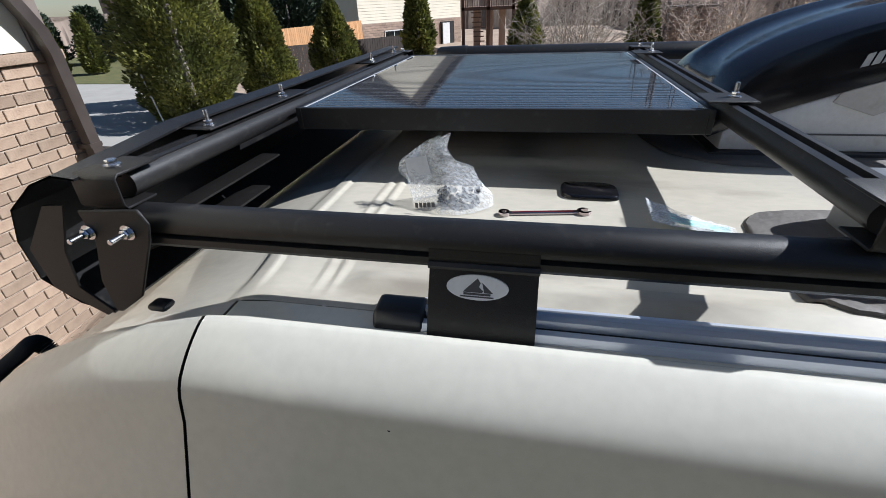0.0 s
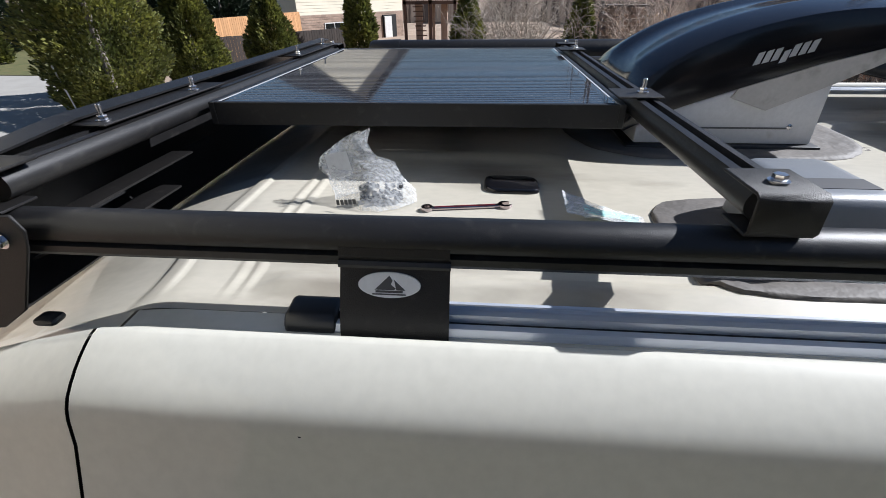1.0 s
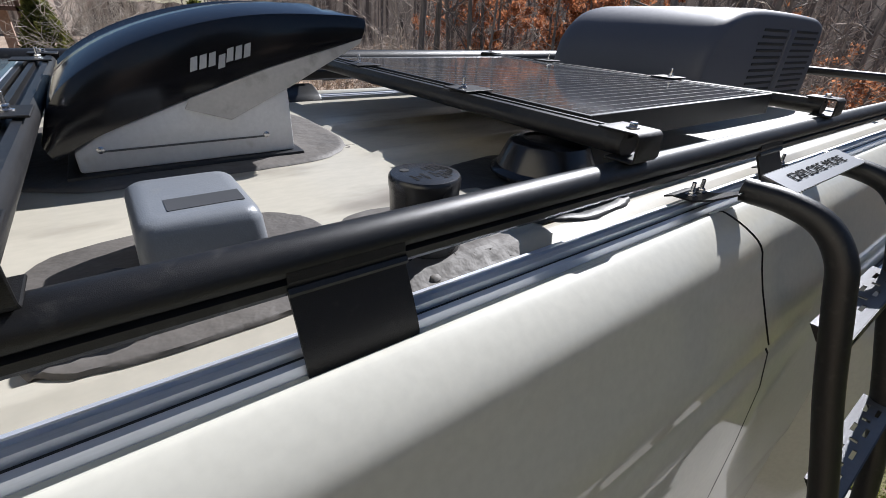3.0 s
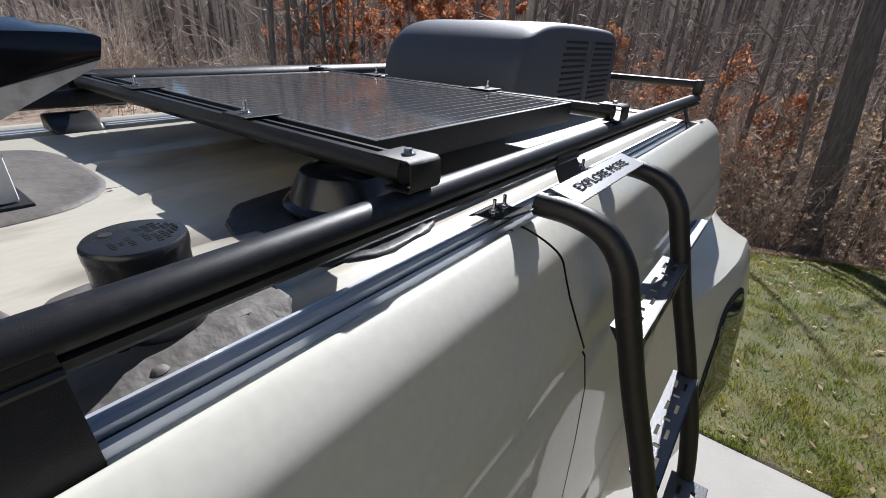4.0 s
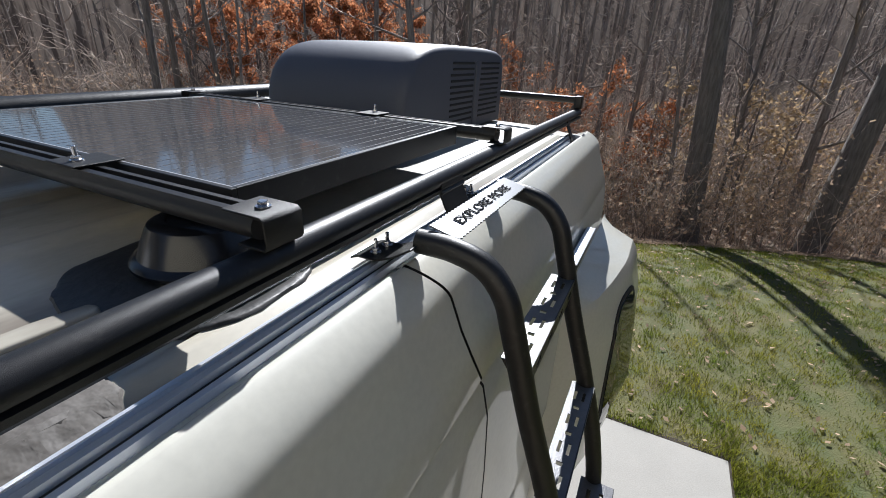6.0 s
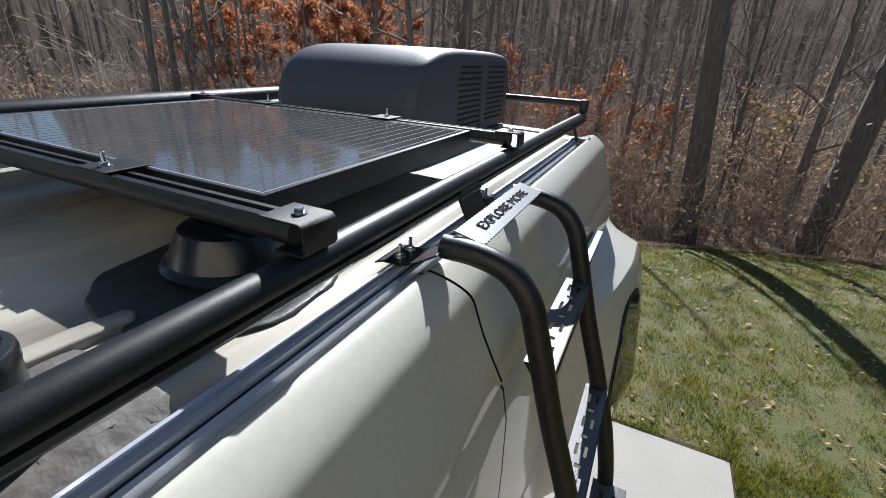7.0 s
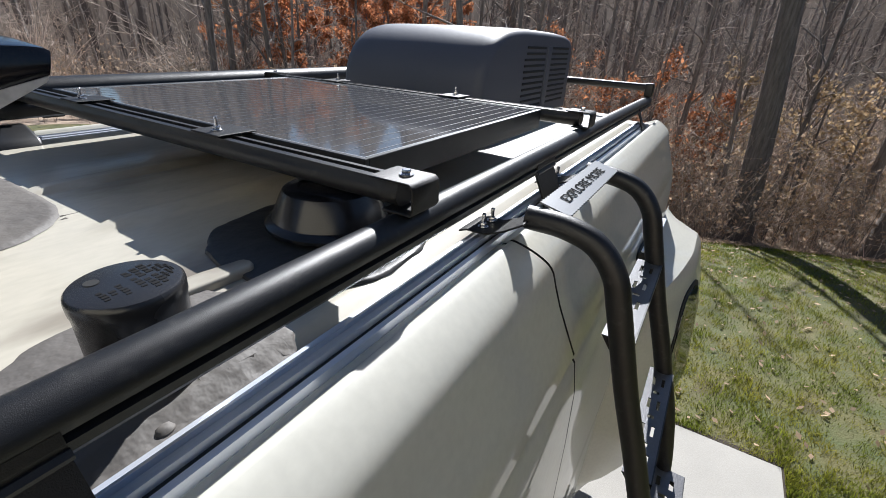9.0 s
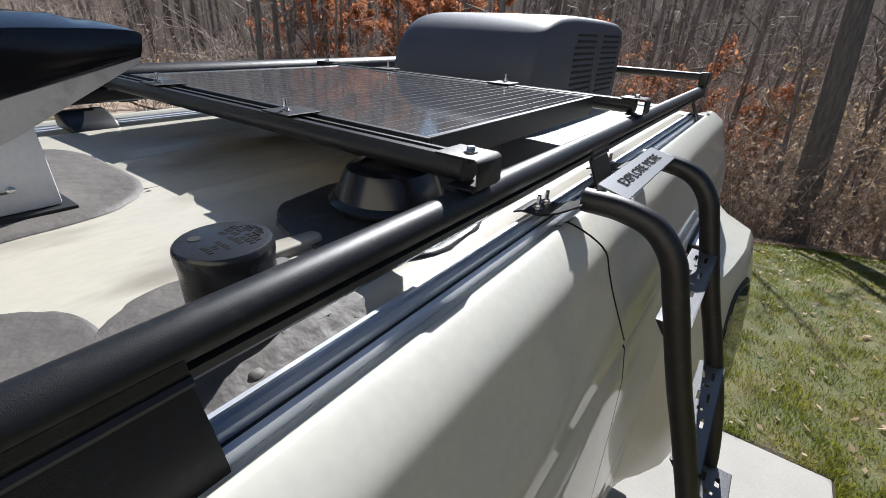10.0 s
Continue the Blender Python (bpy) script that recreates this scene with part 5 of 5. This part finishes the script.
for x, y in ((5.6, 24.2), (6.7, 23.9)):
    pl = thing("brick_pillar", (x, y, -0.5), "square brick gate pillar with a stone cap", "pillar", "gate pillars")
    bm = B()
    for r in range(19):
        z = -0.5 + 0.15 * r
        for k in range(2):
            s = 0.31 * k + (0.15 if r % 2 else 0)
            add_box(bm, x - 0.31 + s, x - 0.31 + s + 0.295, y - 0.31, y + 0.31, z, z + 0.138)
    part("brick_shaft", bm, BRICK_FAR, pl, smooth=0)
    bm = B()
    add_box(bm, x - 0.38, x + 0.55, y - 0.38, y + 0.38, 2.35, 2.46)
    part("cap", rounded(bm, 0.02), TAUPE, pl)


# ---- trees ----
def limb(vs, fs, pts, radii, sides):
    pts = [Vector(p) for p in pts]
    base = len(vs)
    up = None
    for i, p in enumerate(pts):
        d = (pts[min(i + 1, len(pts) - 1)] - pts[max(i - 1, 0)]).normalized()
        if up is None:
            up = d.orthogonal().normalized()
        up = (up - d * up.dot(d)).normalized()
        sd = d.cross(up)
        for k in range(sides):
            a = 2 * math.pi * k / sides
            vs.append(p + radii[i] * (math.cos(a) * up + math.sin(a) * sd))
    for i in range(len(pts) - 1):
        for k in range(sides):
            q = (k + 1) % sides
            fs.append((base + i * sides + k, base + i * sides + q, base + (i + 1) * sides + q, base + (i + 1) * sides + k))


def mesh_part(name, vs, fs, material, parent=None, smooth=True):
    me = bpy.data.meshes.new(name)
    me.from_pydata([tuple(v) for v in vs], [], fs)
    me.materials.append(material)
    if smooth:
        me.shade_smooth()
    ob = new(name, me)
    if parent:
        ob.parent = parent
        ob.matrix_parent_inverse = Matrix.Translation(-parent.location)
    return ob


def rvec(r):
    return Vector((r.uniform(-1, 1), r.uniform(-1, 1), r.uniform(-1, 1)))


def bare_tree(loc, height, radius, seed, label, lean=(0, 0), first=0.3, limbs=14, twigs=9, leaves=0, leaf_mat=None, spread=1.0):
    r = random.Random(seed)
    t = thing("tree", loc, label, "tree", "woodland trees")
    base = Vector(loc) - Vector((0, 0, 0.3))
    n = 12
    pts = []
    for i in range(n + 1):
        s = i / n
        pts.append(base + Vector((lean[0] * s * height + 0.015 * height * noise.noise((s * 3, seed, 0)) * s, lean[1] * s * height + 0.015 * height * noise.noise((s * 3, 0, seed)) * s, s * (height + 0.3))))
    radii = [radius * (1.45 if i == 0 else 1.12 if i == 1 and height < 14 else 1) * (1 - 0.85 * (i / n)) + 0.01 for i in range(n + 1)]
    pts.insert(1, pts[0].lerp(pts[1], 0.35))
    radii.insert(1, radius * 1.02)
    vs, fs = [], []
    limb(vs, fs, pts, radii, 12)
    cv, cf, lv, lf = [], [], [], []
    for k in range(limbs):
        s = first + (0.97 - first) * (k + r.random()) / limbs
        i = min(int(s * n), n - 1)
        p = pts[i + 1].lerp(pts[i + 2] if i + 2 < len(pts) else pts[i + 1], s * n - i)
        a = r.uniform(0, 2 * math.pi)
        ln = spread * height * r.uniform(0.12, 0.30) * (1.15 - s * 0.7)
        d = Vector((math.cos(a), math.sin(a), r.uniform(0.15, 0.9))).normalized()
        lp = [p]
        for j in range(4):
            d = (d + 0.22 * rvec(r) + Vector((0, 0, 0.10))).normalized()
            lp.append(lp[-1] + d * ln / 4)
        r0 = radius * (1 - 0.85 * s) * 0.42 + 0.006
        limb(vs, fs, lp, [r0, r0 * 0.75, r0 * 0.5, r0 * 0.3, 0.004], 6)
        for j in range(twigs):
            u = r.uniform(0.15, 1.0) * 4
            q = lp[int(min(u, 3.99))].lerp(lp[min(int(u) + 1, 4)], u - int(u))
            td = (d * 0.6 + rvec(r)).normalized()
            tl = r.uniform(0.25, 0.9) * ln * 0.38
            tp = [q, q + td * tl * 0.5, q + (td + 0.25 * rvec(r) + Vector((0, 0, 0.15))).normalized() * tl]
            limb(cv, cf, tp, [r0 * 0.22 + 0.004, r0 * 0.14 + 0.003, 0.0015], 3)
            for _ in range(2):
                e = tp[1].lerp(tp[2], r.random())
                limb(cv, cf, [e, e + (td + 0.9 * rvec(r)).normalized() * tl * 0.45], [0.0035, 0.001], 3)
            for _ in range(leaves):
                c = tp[1].lerp(tp[2], r.random()) + 0.12 * rvec(r)
                x, y = rvec(r).normalized() * r.uniform(0.04, 0.075), rvec(r).normalized() * r.uniform(0.03, 0.05)
                b = len(lv)
                lv.extend((c - x, c - y, c + x, c + y))
                lf.append((b, b + 1, b + 2, b + 3))
    mesh_part("trunk", vs, fs, BARK, t)
    if cv:
        mesh_part("crown", cv, cf, TWIG, t)
    if lv:
        ob = mesh_part("leaves", lv, lf, leaf_mat, t, False)
        ob["label"] = "dry copper leaves"
    return t


def conifer(loc, height, width, seed, label, material=CEDAR, count=5200, size=0.16, power=0.8):
    """A cone of many small upswept sprays round a stem."""
    r = random.Random(seed)
    t = thing("evergreen", loc, label, "evergreen tree", "evergreens by the drive")
    base = Vector(loc)
    vs, fs = [], []
    limb(vs, fs, [base - Vector((0, 0, 0.2)), base + Vector((0, 0, height * 0.5)), base + Vector((0, 0, height * 0.97))], [width * 0.05, width * 0.035, 0.01], 8)
    mesh_part("trunk", vs, fs, BARK, t)
    vs, fs = [], []
    for k in range(count):
        s = r.random() ** 1.25
        a = r.uniform(0, 2 * math.pi)
        prof = (1 - s) ** power * min(1, 0.55 + 3 * s)
        lump = 0.78 + 0.42 * noise.noise((math.cos(a) * 2.2 + seed, math.sin(a) * 2.2, s * height * 1.1))
        rad = width * prof * lump * (1 - 0.45 * r.random() ** 2.2)
        c = base + Vector((rad * math.cos(a), rad * math.sin(a), 0.1 + s * height))
        out = Vector((math.cos(a), math.sin(a), 0))
        d = (out * r.uniform(0.5, 1.1) + Vector((0, 0, r.uniform(0.2, 0.9))) + 0.35 * rvec(r)).normalized()
        sd = d.cross(rvec(r)).normalized()
        L, W = size * r.uniform(0.6, 1.3), size * r.uniform(0.14, 0.26)
        nn = d.cross(sd)
        b = len(vs)
        vs += [c, c + d * L * 0.5 + sd * W, c + d * L, c + d * L * 0.5 - sd * W, c + d * L * 0.35 + sd * W * 1.6 + d * L * 0.3, c + d * L * 0.35 - sd * W * 1.7 + d * L * 0.25 + nn * W]
        fs += [(b, b + 1, b + 2, b + 3), (b, b + 4, b + 1), (b, b + 3, b + 5)]
    mesh_part("crown", vs, fs, material, t, False)
    return t


BARE = "tall bare winter tree with grey bark in the wood"
# trees at the edge of the lawn
EDGE_TREES = [(13.45, -1.73, 15, 0.31, 11, (0.01, 0.106)), (14.3, -4.6, 15, 0.32, 12, (0.03, -0.05)), (15.95, -4.42, 13, 0.13, 13, (0.02, 0.03)), (16.04, -3.05, 12, 0.085, 14, (0.0, 0.16)), (14.32, -1.19, 9, 0.06, 15, (0.0, 0.118)), (15.0, -2.4, 10, 0.05, 16, (0.01, 0.02))]
for x, y, h, rad, sd, lean in EDGE_TREES:
    bare_tree((x, y, ground_z(x, y)), h, rad, sd, "thick grey tree trunk at the edge of the lawn" if rad > 0.3 else BARE, lean, first=0.5 if rad > 0.3 else 0.22, limbs=9 if rad > 0.3 else 16)
protos = []
for k in range(9):
    x, y = 16.0 + 1.3 * k, 1.5 - 2.1 * (k % 3) + 4.5 * (k // 3)
    protos.append(bare_tree((x, y, ground_z(x, y)), 8.0 + 0.6 * k, 0.030 + 0.014 * k, 30 + k, BARE, ((-1) ** k * 0.02, 0.03 * ((k % 3) - 1)), first=0.15 + 0.03 * k, limbs=14, twigs=10))
rnd = random.Random(5)
placed = [tr[:2] for tr in EDGE_TREES] + [tuple(p.location[:2]) for p in protos]
count = 0
while count < 240:
    d, az = rnd.uniform(13.5, 50), radians(rnd.uniform(-38, 84))
    x, y = 0.4 + d * math.cos(az), -0.5 + d * math.sin(az)
    if x < wood_edge(min(y, 6)) + 0.8 + (max(0, y - 6) * -0.42) or (az > radians(58) and d < 26) or min((x - a) ** 2 + (y - b) ** 2 for a, b in placed) < 0.8:
        continue
    placed.append((x, y))
    copy_thing(protos[rnd.randrange(9)], Matrix.Translation((x, y, ground_z(x, y) - 0.05)) @ pose(0, 0, 0, rnd.uniform(-4, 4), rnd.uniform(-4, 4), rnd.uniform(0, 360)))
    count += 1
# unseen wood added behind the camera, to hold back low sky light
count = 0
while count < 60:
    x, y = rnd.uniform(-14, 12), rnd.uniform(-30, -9.5)
    if min((x - a) ** 2 + (y - b) ** 2 for a, b in placed) < 1.2:
        continue
    placed.append((x, y))
    copy_thing(protos[rnd.randrange(7)], Matrix.Translation((x, y, ground_z(x, y) - 0.05)) @ pose(0, 0, 0, rnd.uniform(-4, 4), rnd.uniform(-4, 4), rnd.uniform(0, 360)))
    count += 1
# unseen evergreen row, added to darken what reaches the van's near side
for k in range(7):
    conifer((-11.5 + 3.3 * k, -8.6 - 0.5 * (k % 2), 0), 4.6 + 0.5 * (k % 3), 1.7, 80 + k, "unseen broad dark evergreen added behind the camera to block low sky", CEDAR_DARK, count=3000, size=0.34, power=0.4)
# beeches that keep their dead copper leaves
for k, (x, y, h) in enumerate(((15.5, 15.5, 8.5), (18.5, 15.0, 9.0), (14.0, 18.0, 8.0), (20.5, 11.5, 6.5), (16.0, 9.0, 4.0), (15.3, 5.2, 3.8), (17.0, -0.2, 3.6), (15.6, 2.6, 3.8), (19.0, 12.5, 7.5), (17.0, 12.8, 7.0), (22.5, 14.0, 9.0), (16.5, 1.5, 4.5), (18.5, 5.0, 5.5), (13.2, 11.2, 6.2), (14.8, 9.6, 6.0), (12.2, 12.8, 6.4), (15.8, 11.6, 7.0))):
    bare_tree((x, y, ground_z(x, y)), h, 0.035 + 0.008 * h, 60 + k, "young beech holding dry copper leaves", (0.01, 0.01), first=0.08, limbs=20, twigs=14, leaves=34 if h > 5.6 else 7, leaf_mat=BEECH, spread=1.3 if h > 5.6 else 2.0)
for k, (x, y, h) in enumerate(((15.9, -3.7, 3.6), (15.2, -2.7, 4.2), (16.4, -0.9, 4.4), (17.6, -4.2, 4.8), (16.0, -6.6, 4.0), (17.0, -5.6, 4.0))):
    bare_tree((x, y, ground_z(x, y)), h, 0.04, 75 + k, "young tree with a few dry tan leaves", first=0.08, limbs=18, twigs=11, leaves=5, leaf_mat=TANLEAF, spread=1.7)
# twiggy bushes
def bare_bush(loc, seed, label, material, stems=90, reach=0.5, group=""):
    b = thing("bare_bush", loc, label, "bush", group)
    vs, fs = [], []
    r = random.Random(seed)
    for k in range(stems):
        a = r.uniform(0, 2 * math.pi)
        p = Vector(loc) + Vector((0.5 * math.cos(a) * r.random(), 0.5 * math.sin(a) * r.random(), -0.1))
        d = Vector((math.cos(a) * r.uniform(0.1, 0.8), math.sin(a) * r.uniform(0.1, 0.8), 1)).normalized()
        pts = [p]
        for j in range(7):
            d = (d + 0.28 * rvec(r)).normalized()
            pts.append(pts[-1] + d * r.uniform(0.8, 1.2) * reach)
        limb(vs, fs, pts, [0.022, 0.018, 0.016, 0.014, 0.012, 0.009, 0.006, 0.003], 4)
        for j in range(14):
            q = pts[r.randrange(2, 8)]
            e = (d * 0.4 + rvec(r)).normalized()
            limb(vs, fs, [q, q + e * 0.35, q + (e + 0.4 * rvec(r)) * 0.75], [0.009, 0.007, 0.003], 3)
    mesh_part("branchwork", vs, fs, material, b)
    return b


bare_bush((1.1, 20.5, 0), 8, "large bare bush of pale tangled twigs", TWIG_PALE)
brush = [bare_bush((14.0 + 2 * k, 21.0 - 3 * k, ground_z(14.0 + 2 * k, 21.0 - 3 * k)), 90 + k, "bare grey-brown bush in the wood", TWIG, 45, 0.62, "bare bushes in the wood") for k in range(3)]
count = 0
while count < 48:
    d, az = rnd.uniform(15.5, 34), radians(rnd.uniform(-34, 80))
    x, y = 0.4 + d * math.cos(az), -0.5 + d * math.sin(az)
    if x < wood_edge(min(y, 6)) + 3.5 - max(0, y - 6) * 0.42 or (az > radians(58) and d < 24):
        continue
    copy_thing(brush[count % 3], Matrix.Translation((x, y, ground_z(x, y) - 0.1)) @ pose(0, 0, 0, 0, 0, rnd.uniform(0, 360)))
    count += 1


GREEN = "tall green arborvitae with ragged outline beside the drive"
conifer((-11.3, 12.4, 0), 8.5, 2.05, 1, GREEN, count=34000, size=0.15, power=0.4)
conifer((-13.6, 15.0, 0), 6.5, 1.7, 2, GREEN, count=12000, size=0.2, power=0.5)
conifer((-10.9, 16.2, 0), 3.9, 1.45, 3, GREEN, count=13000, size=0.17, power=0.6)
conifer((-9.6, 20.0, 0), 3.1, 1.6, 4, GREEN, count=10000, size=0.19, power=0.65)
conifer((-7.1, 25.6, 0), 4.4, 1.15, 5, GREEN, count=4500, size=0.30)
conifer((-1.3, 26.0, 0), 3.0, 1.3, 16, "olive evergreen shrub by the yard", count=3500, size=0.30)
conifer((4.2, 23.5, 0), 3.0, 1.0, 17, "olive evergreen shrub by the yard", count=3500, size=0.28)
for k, (x, y, h) in enumerate(((-27.5, 21.6, 3.0), (-25.9, 22.6, 3.0), (-30.5, 20.5, 3.3))):
    conifer((x, y, 0), h, 0.75, 20 + k, "small pointed arborvitae on the verge", count=2600, size=0.26, power=0.7)
for k, (x, y) in enumerate(((-34, 26.5), (-31, 28))):
    conifer((x, y, 0), 3.4, 1.6, 40 + k, "rounded dark clipped shrub", CEDAR_DARK, count=3200, size=0.3, power=0.35)
for k, (x, y) in enumerate(((-15.2, 26.5), (-15.6, 29.0), (-17.6, 26.0))):
    conifer((x, y, 0), 5.5, 2.0, 50 + k, "broad dark evergreen hedge shrub", CEDAR_DARK, count=4500, size=0.34, power=0.35)
conifer((21.0, 24.0, ground_z(21.0, 24.0)), 5.0, 1.4, 61, "dark evergreen among bare trees", CEDAR_DARK, count=4200, size=0.32)
bm = B()
add_tube(bm, [(-11.8, 11.4, 0), (-11.95, 11.3, 1.55)], 0.022, 8)
single("marker_stake", bm, ALU, "thin grey stake beside the evergreen", "stake")

# ---- undergrowth, litter and grass ----
vs, fs, lv, lf = [], [], [], []
r = random.Random(21)
for k in range(6500):
    d, az = 12.0 + 24 * r.random() ** 1.5, radians(r.uniform(-36, 80))
    x, y = 0.4 + d * math.cos(az), -0.5 + d * math.sin(az)
    if x < wood_edge(min(y, 6)) + 0.35 - max(0, y - 6) * 0.4 or (az > radians(60) and d < 20):
        continue
    h = r.uniform(0.5, 3.4)
    p = Vector((x, y, ground_z(x, y) - 0.05))
    dr = (Vector((0, 0, 1)) + 0.45 * rvec(r)).normalized()
    pts = [p]
    for j in range(3):
        dr = (dr + 0.25 * rvec(r)).normalized()
        pts.append(pts[-1] + dr * h / 3)
    w = 0.006 + 0.004 * r.random()
    limb(vs, fs, pts, [w, w * 0.8, w * 0.6, 0.002], 3)
    for j in range(7):
        q = pts[1].lerp(pts[3], r.random())
        e = (dr * 0.5 + rvec(r)).normalized()
        ln = r.uniform(0.2, 0.7)
        limb(vs, fs, [q, q + e * ln * 0.5, q + (e + 0.4 * rvec(r)) * ln], [w * 0.5, w * 0.4, 0.0015], 3)
        for _ in range(2):
            c = q + e * ln * r.random()
            a, b2 = rvec(r) * 0.05, rvec(r) * 0.035
            m0 = len(lv)
            lv += [c - a, c - b2, c + a, c + b2]
            lf.append((m0, m0 + 1, m0 + 2, m0 + 3))
tagged(mesh_part("undergrowth", vs, fs, TWIG), "thicket of bare brown stems and twigs in the wood", "undergrowth", kind="stuff")
for k in range(32000):
    y = r.uniform(-12, 9)
    x = wood_edge(y) - 0.35 + 9 * r.random() ** 1.7
    if k < 1700:
        x, y = r.uniform(4.2, 12.5), r.uniform(-8, 1.5)
        if x > wood_edge(y):
            continue
    c = Vector((x, y, ground_z(x, y) + (0.03 if k < 1700 else 0.02 + 0.05 * r.random())))
    s = r.uniform(0.02, 0.045)
    a = Vector((r.uniform(-1, 1), r.uniform(-1, 1), r.uniform(-0.5, 0.5))).normalized() * s
    b2 = Vector((-a.y, a.x, r.uniform(-0.4, 0.4) * s)) * 0.6
    m0 = len(lv)
    lv += [c - a, c - b2, c + a, c + b2]
    lf.append((m0, m0 + 1, m0 + 2, m0 + 3))
tagged(mesh_part("fallen_leaves", lv, lf, LITTER, None, False), "dry brown fallen leaves", "leaves", kind="stuff")
g = np.random.default_rng(3)
N = 300000
gy = g.uniform(-9, 2.2, N)
gx = 4.085 + (np.interp(gy, (-14, -6, -4.4, -2.5, -0.16, 3, 12), (14.5, 13.4, 13.1, 12.5, 11.1, 10.2, 8.6)) - 4.0) * g.random(N) ** 1.35
side = g.random(N) < 0.12
gx[side], gy[side] = g.uniform(1.6, 4.08, side.sum()), -1.66 - 2.6 * g.random(side.sum()) ** 1.5
dens = np.array([noise.noise((a * 0.9, b * 0.9, 4.0)) for a, b in zip(gx[:N], gy[:N])])
fine = np.array([noise.noise((a * 4.0, b * 4.0, 9.0)) for a, b in zip(gx, gy)])
keep = g.random(N) < 0.62 + 0.5 * dens + 0.8 * fine
gx, gy, dens = gx[keep], gy[keep], dens[keep]
n = len(gx)
hgt = g.uniform(0.022, 0.055, n) * (1 + 0.35 * dens + 0.7 * fine[keep])
ang, ln = g.uniform(0, 2 * np.pi, n), g.uniform(0.0, 0.9, n) * hgt
wv = g.uniform(0.0025, 0.005, n)
av = g.uniform(0, np.pi, n)
gz = np.array([ground_z(a, b) for a, b in zip(gx, gy)])
v = np.zeros((n, 3, 3))
v[:, 0] = np.stack([gx - wv * np.cos(av), gy - wv * np.sin(av), gz], 1)
v[:, 1] = np.stack([gx + wv * np.cos(av), gy + wv * np.sin(av), gz], 1)
v[:, 2] = np.stack([gx + ln * np.cos(ang), gy + ln * np.sin(ang), gz + hgt], 1)
me = bpy.data.meshes.new("grass_blades")
me.from_pydata(v.reshape(-1, 3).tolist(), [], np.arange(3 * n).reshape(-1, 3).tolist())
me.materials.append(GRASS)
tagged(new("grass", me), "short patchy lawn grass, green and straw", "grass", kind="stuff")

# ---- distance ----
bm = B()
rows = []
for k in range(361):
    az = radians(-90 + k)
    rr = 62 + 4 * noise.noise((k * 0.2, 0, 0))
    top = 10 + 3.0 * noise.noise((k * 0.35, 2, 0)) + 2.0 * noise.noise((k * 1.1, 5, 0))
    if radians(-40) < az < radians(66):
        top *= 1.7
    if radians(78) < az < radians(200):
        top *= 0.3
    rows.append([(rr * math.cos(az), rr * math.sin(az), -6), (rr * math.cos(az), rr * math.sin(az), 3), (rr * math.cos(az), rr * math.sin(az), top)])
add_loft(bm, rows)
# the ring's haze comes from its material's emission
single("backdrop", bm, FAR, "grey-brown distant wood with a faint added glow for haze", "backdrop", kind="structure")

# ---- bricks of the garage wall ----
def brick_mesh():
    bm = B()
    add_box(bm, -0.02, 0.0, 0, 0.194, 0, 0.0655)
    return mesh_of("brick", rounded(bm, 0.003, 1), BRICK)


BR = brick_mesh()
rest = B()
for k in range(37):
    z = WZ - 0.079 - 0.0757 * k
    if z < 0:
        break
    y = WY - 0.194 - (0.1 if k % 2 else 0)
    while y > -6.0:
        dx = 0.003 * noise.noise((y * 7, z * 9, 0))
        if y > 0.35 and z > 1.0:
            ob = new("brick", BR)
            ob.parent, ob.matrix_parent_inverse = garage, Matrix.Translation(-garage.location)
            ob.location = (WX + dx, y + 0.002 * noise.noise((z * 31, y * 17, 2)), z)
        else:
            add_box(rest, WX - 0.02, WX + dx, y, y + 0.194, z, z + 0.0655)
        y -= 0.204
    if k % 2:
        add_box(rest, WX - 0.02, WX + 0.001, WY - 0.094, WY, z, z + 0.0655)
ob = part("brick_courses", rest, BRICK_FAR, garage, smooth=0)
tagged(ob, kind="stuff")
